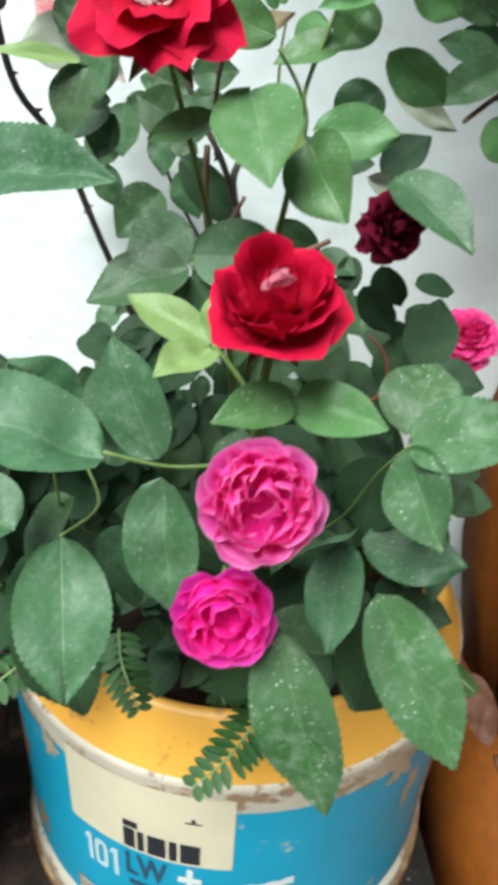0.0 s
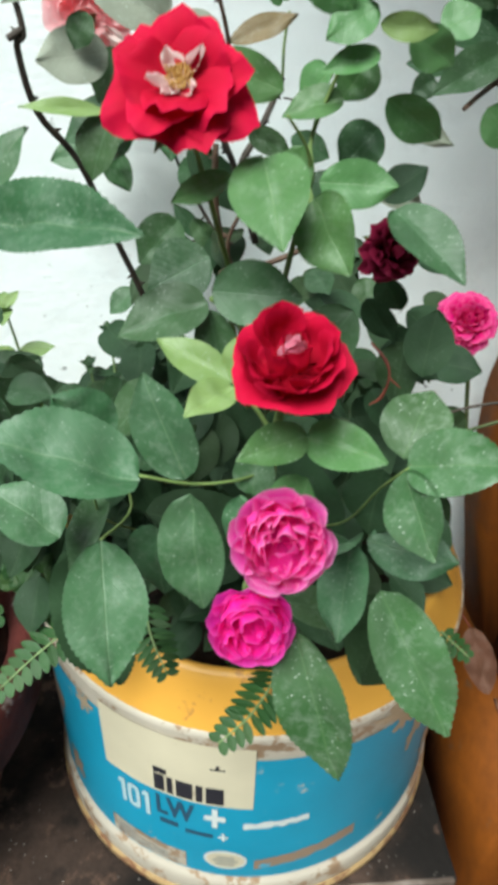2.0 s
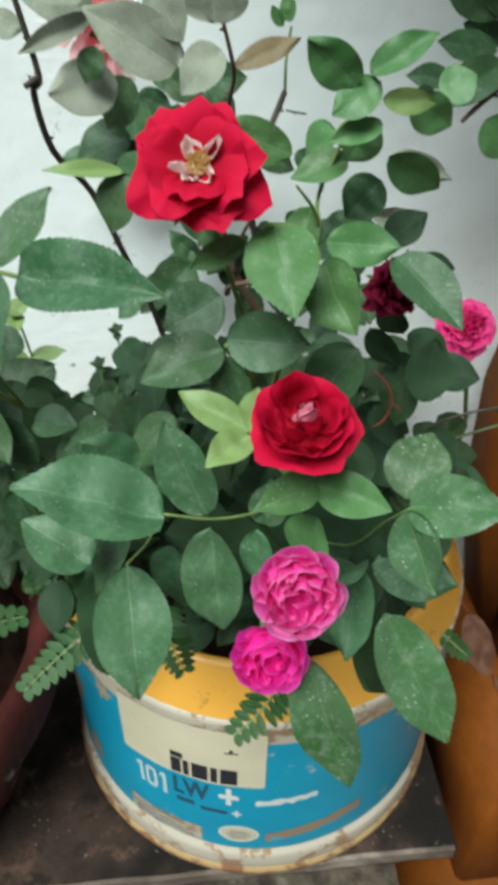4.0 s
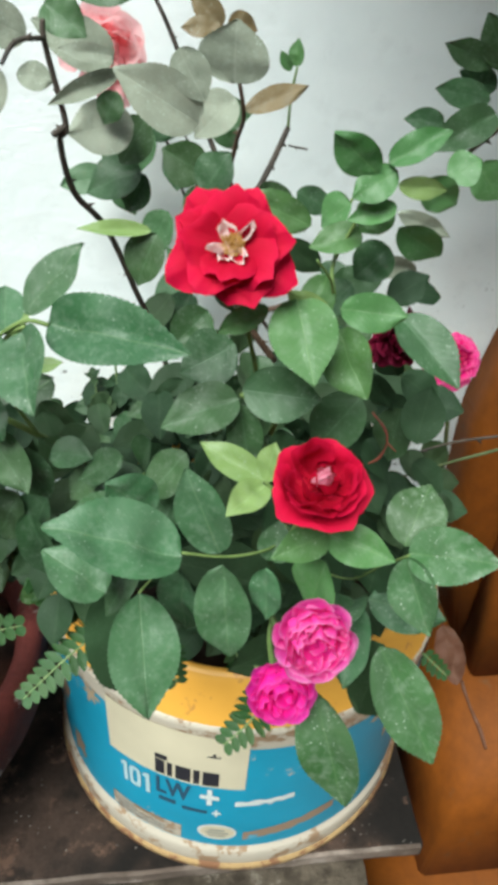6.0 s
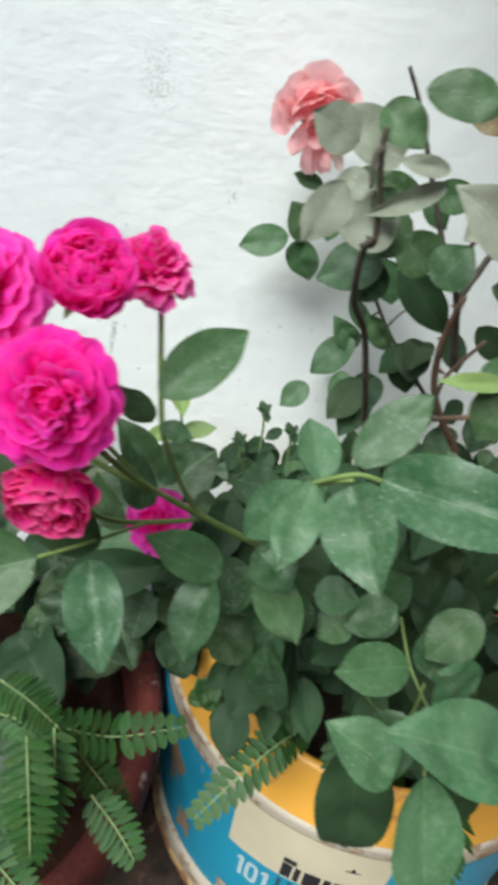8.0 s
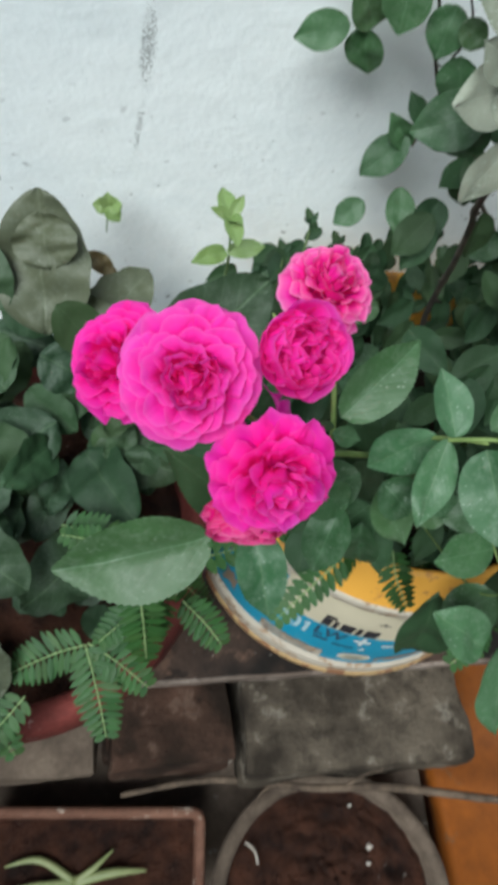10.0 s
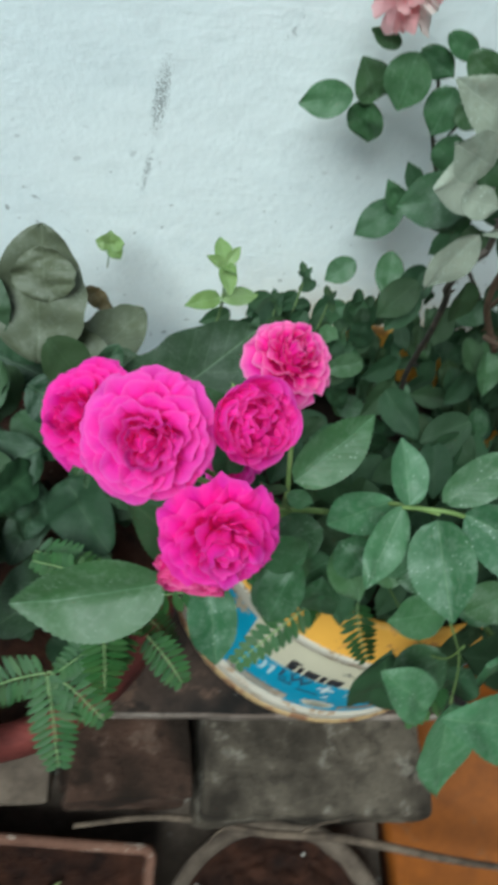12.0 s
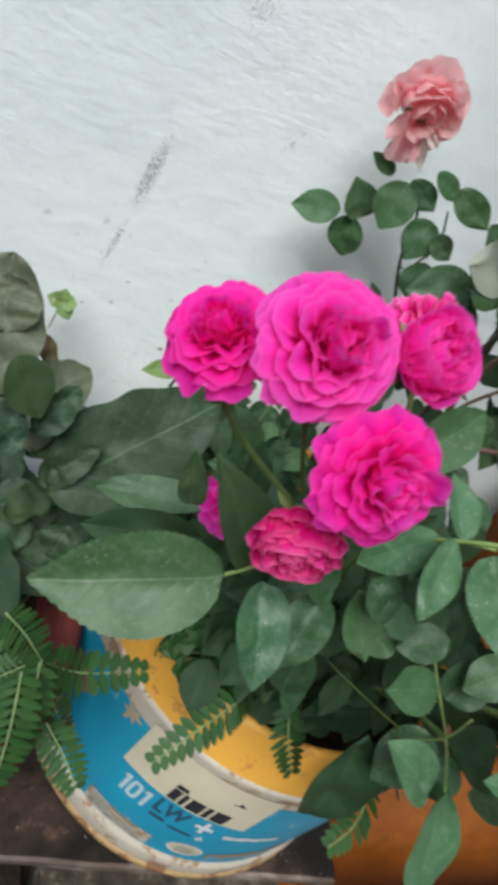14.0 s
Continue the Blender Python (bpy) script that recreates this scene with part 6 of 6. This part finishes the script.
# a dried reddish shoot among the leaves
stem(red_bush, [(0.066, 0.227, 0.448), (0.071, 0.222, 0.443), (0.0725, 0.220, 0.437), (0.071, 0.221, 0.428), (0.067, 0.222, 0.424)], [0.0004, 0.0007, 0.0004, 0.0007, 0.0003], REDTWIG, "dried reddish shoot")
stem(red_bush, [(0.0725, 0.220, 0.437), (0.077, 0.219, 0.433)], [0.0005, 0.0003], REDTWIG)
stem(red_bush, [(0.118, 0.300, 0.362), (0.148, 0.302, 0.371), (0.190, 0.306, 0.373), (0.24, 0.32, 0.368)], [0.0007, 0.0008, 0.0009, 0.0010], TWIG)
stem(red_bush, [(0.112, 0.292, 0.352), (0.150, 0.300, 0.358), (0.178, 0.301, 0.366), (0.22, 0.31, 0.372)], [0.0007, 0.0009, 0.0010, 0.0009], OLIVE)


# inner foliage, half hidden behind the outer leaves
def thicket(plant, centre, spread, count, size, materials, seed, kinds=None, droop=0.35):
    rnd = random.Random(seed)
    made = 0
    while made < count:
        d = Vector((rnd.uniform(-1, 1), rnd.uniform(-1, 1), rnd.uniform(-1, 1)))
        if d.length > 1:
            continue
        made += 1
        p = Vector(centre) + Vector((d.x * spread[0], d.y * spread[1], d.z * spread[2]))
        way = Vector((d.x + rnd.uniform(-0.7, 0.7), d.y * 0.4 - 0.45 + rnd.uniform(-0.5, 0.4), rnd.uniform(-0.7, 0.35) - droop)).normalized()
        ln = size * rnd.uniform(0.75, 1.25)
        face = Vector((rnd.uniform(-0.5, 0.5), -0.6 + rnd.uniform(-0.3, 0.3), 0.8))
        leaf(plant, p, p + way * ln, ln * rnd.uniform(0.55, 0.75), face, rnd.choice(materials), kinds)


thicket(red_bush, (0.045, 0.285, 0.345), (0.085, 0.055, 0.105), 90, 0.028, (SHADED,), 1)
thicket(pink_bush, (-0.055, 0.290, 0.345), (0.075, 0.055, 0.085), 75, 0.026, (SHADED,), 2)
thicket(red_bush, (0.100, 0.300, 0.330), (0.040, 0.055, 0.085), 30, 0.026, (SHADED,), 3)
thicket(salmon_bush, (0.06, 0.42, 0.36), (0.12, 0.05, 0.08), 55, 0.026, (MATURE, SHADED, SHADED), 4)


def sprout(plant, foot, top, size, material, seed):
    """A small upright seedling with crossed pairs of leaves."""
    rnd = random.Random(seed)
    f, t = Vector(foot), Vector(top)
    stem(plant, [f, f.lerp(t, 0.5) + Vector((0.002, 0, 0)), t], [0.0012, 0.001, 0.0008], PALESTEM)
    for tier, (h, s) in enumerate(((0.55, 1.0), (1.0, 0.9), (1.0, 0.6))):
        for k in range(2 if tier < 2 else 3):
            a = tier * 1.4 + k * math.pi * (1 if tier < 2 else 0.66) + 0.3
            d = Vector((math.cos(a), math.sin(a) - 0.2, 0.15 if tier < 2 else 0.8)).normalized()
            p = f.lerp(t, h)
            leaf(plant, p, p + d * size * s, size * s * 0.5, (0, -0.5, 0.9), material)


sprout(wall_sprig, (-0.113, 0.45, 0.29), (-0.117, 0.44, 0.366), 0.026, YOUNG, 1)
clover = thing("seedling", "tiny light green lobed seedling against the wall", "seedling")
stem(clover, [(-0.194, 0.514, 0.275), (-0.193, 0.513, 0.29), (-0.192, 0.512, 0.303)], 0.0005, PALESTEM)
for a in (0.4, 1.6, 2.8, -0.8):
    leaf(clover, (-0.192, 0.511, 0.303), (-0.192 + 0.011 * math.cos(a), 0.511 + 0.005 * math.sin(a) - 0.004, 0.303 + 0.010 * math.sin(a)), 0.012, (0, -0.8, 0.6), YOUNG)
small_plant = thing("seedling", "small dark leaved seedlings at the foot of the wall", "seedling")
for x, y, z in ((-0.055, 0.47, 0.335), (-0.035, 0.46, 0.325), (-0.07, 0.465, 0.31), (-0.02, 0.45, 0.30)):
    sprout(small_plant, (x, y + 0.01, z - 0.08), (x, y, z), 0.014, SHADED, int(-x * 900))

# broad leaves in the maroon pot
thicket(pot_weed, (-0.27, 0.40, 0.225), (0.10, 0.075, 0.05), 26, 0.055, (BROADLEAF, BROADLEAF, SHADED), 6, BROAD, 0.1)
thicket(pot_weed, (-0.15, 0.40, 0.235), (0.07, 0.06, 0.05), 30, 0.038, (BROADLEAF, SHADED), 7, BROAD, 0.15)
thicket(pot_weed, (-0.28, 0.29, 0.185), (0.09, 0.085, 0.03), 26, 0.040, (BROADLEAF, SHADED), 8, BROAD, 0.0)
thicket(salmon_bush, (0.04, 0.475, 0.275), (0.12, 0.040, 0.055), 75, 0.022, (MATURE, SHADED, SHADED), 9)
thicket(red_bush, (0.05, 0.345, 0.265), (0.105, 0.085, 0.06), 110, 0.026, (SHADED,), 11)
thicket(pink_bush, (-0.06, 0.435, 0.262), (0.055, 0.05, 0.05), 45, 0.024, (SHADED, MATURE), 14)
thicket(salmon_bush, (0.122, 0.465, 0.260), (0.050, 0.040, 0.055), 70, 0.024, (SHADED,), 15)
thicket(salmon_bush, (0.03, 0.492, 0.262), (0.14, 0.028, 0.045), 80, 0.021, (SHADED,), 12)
thicket(vine, (0.405, 0.40, 0.60), (0.17, 0.09, 0.24), 190, 0.050, (MATURE, SHADED), 10)
# unseen climbing shrub canopy, added overhead to shade the wall's right side
stem(vine, [(0.52, 0.46, 0.45), (0.50, 0.44, 0.62), (0.42, 0.36, 0.80), (0.28, 0.28, 0.93), (0.10, 0.25, 0.97)], [0.004, 0.0035, 0.003, 0.0025, 0.0018], BROWNTWIG)
stem(vine, [(0.52, 0.50, -0.10), (0.53, 0.50, 0.2), (0.52, 0.46, 0.45)], [0.006, 0.005, 0.004], BROWNTWIG)
thicket(vine, (0.15, 0.26, 0.96), (0.22, 0.17, 0.11), 205, 0.055, (MATURE, SHADED), 13)
# lobed weed at the bucket's rim
sorrel = thing("seedling", "dark green round leaved weed at the yellow bucket rim", "weed")
for k, (x, y, z) in enumerate(((-0.093, 0.272, 0.293), (-0.080, 0.268, 0.276), (-0.070, 0.272, 0.290), (-0.082, 0.280, 0.300))):
    stem(sorrel, [(-0.062, 0.318, 0.176), (x * 0.6 - 0.03, 0.295, 0.24), (x, y, z)], 0.0006, PALESTEM)
    for a in (0.5, 2.1, 3.7, 5.2):
        leaf(sorrel, (x, y, z), (x + 0.010 * math.cos(a + k), y - 0.003 + 0.004 * math.sin(a + k), z + 0.009 * math.sin(a + k)), 0.011, (0, -0.7, 0.7), WEEDLEAF, BROAD)
leaf(pot_weed, (-0.206, 0.452, 0.318), (-0.188, 0.449, 0.304), 0.013, (0.3, -0.7, 0.7), BRONZE, BROAD)
leaf(pot_weed, (-0.200, 0.455, 0.308), (-0.186, 0.450, 0.298), 0.010, (-0.2, -0.8, 0.5), BRONZE, BROAD)

# feathery weeds
frond(weed, [(-0.035, 0.268, 0.267), (-0.055, 0.248, 0.284), (-0.076, 0.232, 0.280), (-0.097, 0.216, 0.270)], .013, 17)
frond(weed, [(-0.025, 0.249, 0.292), (-0.023, 0.235, 0.284), (-0.015, 0.220, 0.271)], .012, 10)
frond(weed, [(0.043, 0.232, 0.262), (0.035, 0.212, 0.268), (0.023, 0.196, 0.268), (0.008, 0.186, 0.264)], .013, 13)
frond(weed, [(0.024, 0.285, 0.227), (0.029, 0.270, 0.207), (0.041, 0.255, 0.171)], .011, 12)
frond(weed, [(0.103, 0.190, 0.329), (0.114, 0.181, 0.322)], .006, 5)
frond(pot_fern, [(-0.191, 0.250, 0.330), (-0.179, 0.248, 0.318), (-0.167, 0.246, 0.301)], .012, 12)
frond(pot_fern, [(-0.167, 0.246, 0.301), (-0.150, 0.246, 0.260), (-0.129, 0.242, 0.216)], .013, 16)
frond(pot_fern, [(-0.167, 0.247, 0.298), (-0.140, 0.255, 0.275), (-0.103, 0.264, 0.271)], .013, 12)
frond(pot_fern, [(-0.167, 0.244, 0.301), (-0.166, 0.228, 0.283), (-0.176, 0.205, 0.243)], .014, 16)
frond(pot_fern, [(-0.168, 0.240, 0.282), (-0.180, 0.225, 0.272), (-0.198, 0.210, 0.270)], .012, 12)
frond(pot_fern, [(-0.167, 0.246, 0.300), (-0.185, 0.240, 0.284)], .010, 8)
frond(pot_fern, [(-0.181, 0.260, 0.267), (-0.195, 0.270, 0.266), (-0.222, 0.280, 0.256)], .011, 11)
frond(pot_fern, [(-0.177, 0.232, 0.314), (-0.174, 0.215, 0.293), (-0.172, 0.200, 0.264)], .014, 12)
frond(pot_fern, [(-0.206, 0.211, 0.260), (-0.224, 0.208, 0.255), (-0.248, 0.201, 0.245)], .015, 12)
frond(pot_fern, [(-0.206, 0.211, 0.260), (-0.200, 0.188, 0.250), (-0.195, 0.164, 0.235)], .015, 13)
frond(pot_fern, [(-0.205, 0.212, 0.260), (-0.189, 0.202, 0.255), (-0.171, 0.188, 0.245)], .014, 11)
frond(pot_fern, [(-0.222, 0.289, 0.250), (-0.201, 0.282, 0.250), (-0.176, 0.270, 0.245)], .015, 13)
frond(pot_fern, [(-0.243, 0.192, 0.220), (-0.261, 0.175, 0.210), (-0.284, 0.157, 0.200)], .013, 11)
frond(pot_fern, [(-0.265, 0.201, 0.220), (-0.263, 0.181, 0.205), (-0.251, 0.163, 0.190)], .013, 10)
frond(pot_fern, [(-0.279, 0.174, 0.200), (-0.281, 0.153, 0.195), (-0.281, 0.131, 0.185)], .013, 10)
frond(pot_fern, [(-0.266, 0.177, 0.210), (-0.284, 0.172, 0.210), (-0.307, 0.161, 0.200)], .013, 10)
frond(pot_fern, [(-0.149, 0.237, 0.250), (-0.135, 0.225, 0.240), (-0.124, 0.213, 0.230)], .013, 10)

# woody twigs and stalks
stem(salmon_bush, [(-0.062, 0.290, 0.577), (-0.062, 0.290, 0.569), (-0.057, 0.291, 0.541), (-0.060, 0.292, 0.535), (-0.057, 0.300, 0.512), (-0.045, 0.315, 0.490), (-0.033, 0.330, 0.451), (-0.023, 0.345, 0.417), (-0.010, 0.360, 0.366), (0.021, 0.380, 0.291)], [0.0010, 0.0011, 0.0012, 0.0013, 0.0014, 0.0014, 0.0015, 0.0016, 0.0017, 0.0018], TWIG)
stem(salmon_bush, [(-0.057, 0.291, 0.541), (-0.062, 0.288, 0.538)], [0.0012, 0.0013], TWIG)
stem(salmon_bush, [(-0.072, 0.255, 0.569), (-0.069, 0.270, 0.573), (-0.062, 0.290, 0.571)], [0.0007, 0.0009, 0.0010], TWIG)
stem(salmon_bush, [(-0.023, 0.425, 0.573), (-0.015, 0.423, 0.559), (-0.006, 0.420, 0.539), (0.012, 0.410, 0.497), (0.027, 0.405, 0.469), (0.042, 0.410, 0.421)], [0.0010, 0.0012, 0.0014, 0.0016, 0.0018, 0.0020], TWIG)
stem(salmon_bush, [(0.056, 0.430, 0.507), (0.049, 0.425, 0.492), (0.042, 0.420, 0.479), (0.032, 0.410, 0.461), (0.042, 0.410, 0.421)], [0.0017, 0.0018, 0.0019, 0.0021, 0.0022], TWIG)
stem(salmon_bush, [(0.058, 0.430, 0.539), (0.056, 0.430, 0.524), (0.056, 0.430, 0.507)], [0.0007, 0.0008, 0.0009], STEM)
stem(salmon_bush, [(0.016, 0.360, 0.551), (0.022, 0.370, 0.528), (0.021, 0.385, 0.512), (0.019, 0.400, 0.489)], [0.0009, 0.0011, 0.0012, 0.0014], BROWNTWIG)
stem(salmon_bush, [(0.057, 0.430, 0.497), (0.069, 0.430, 0.495)], [0.0005, 0.0006], TWIG)
stem(salmon_bush, [(0.016, 0.370, 0.485), (0.017, 0.380, 0.448), (0.027, 0.385, 0.413), (0.054, 0.390, 0.372)], [0.0016, 0.0019, 0.0021, 0.0024], BROWNTWIG)
stem(salmon_bush, [(0.035, 0.370, 0.462), (0.024, 0.375, 0.438), (0.024, 0.380, 0.421)], [0.0010, 0.0011, 0.0012], BROWNTWIG)
stem(salmon_bush, [(0.076, 0.350, 0.447), (0.043, 0.347, 0.433), (0.020, 0.345, 0.430), (0.018, 0.360, 0.418)], [0.0014, 0.0015, 0.0015, 0.0016], BROWNTWIG)
stem(salmon_bush, [(-0.026, 0.497, 0.491), (-0.011, 0.497, 0.474), (-0.003, 0.497, 0.447), (0.011, 0.495, 0.419), (0.030, 0.485, 0.391), (0.065, 0.450, 0.354)], [0.0008, 0.0010, 0.0011, 0.0013, 0.0014, 0.0016], TWIG)
stem(salmon_bush, [(0.007, 0.497, 0.380), (0.010, 0.497, 0.402), (0.017, 0.495, 0.411)], [0.0006, 0.0007, 0.0008], TWIG)
stem(salmon_bush, [(0.027, 0.450, 0.441), (0.023, 0.470, 0.424), (0.023, 0.490, 0.403)], [0.0006, 0.0007, 0.0008], TWIG)
stem(salmon_bush, [(-0.004, 0.480, 0.490), (0.008, 0.485, 0.467), (0.006, 0.490, 0.447)], [0.0006, 0.0007, 0.0008], TWIG)
stem(vine, [(0.151, 0.400, 0.498), (0.163, 0.410, 0.504), (0.185, 0.420, 0.517), (0.214, 0.430, 0.532)], [0.0013, 0.0015, 0.0016, 0.0018], BROWNTWIG)
stem(vine, [(0.185, 0.420, 0.517), (0.180, 0.430, 0.547), (0.178, 0.440, 0.575)], [0.0010, 0.0011, 0.0013], TWIG)
stem(salmon_bush, [(0.162, 0.352, 0.392), (0.174, 0.370, 0.348), (0.196, 0.400, 0.286)], [0.0012, 0.0014, 0.0016], STEM)


# a dull dry leaf at the outside of the bush
DRYLEAF = leaf_green("dry_red_leaf", (0.090, 0.030, 0.016), (0.150, 0.058, 0.032), (0.20, 0.11, 0.06), 0.7, 0.15)
dried = leaf(red_bush, (0.196, 0.322, 0.172), (0.205, 0.290, 0.138), 0.022, (-0.2, -0.9, 0.4), DRYLEAF, BROAD)
dried["label"] = "dull reddish brown dry leaf"
stem(red_bush, [(0.196, 0.322, 0.172), (0.170, 0.345, 0.200), (0.12, 0.36, 0.215), (0.06, 0.375, 0.19)], [0.0006, 0.0008, 0.0010, 0.0014], REDTWIG)
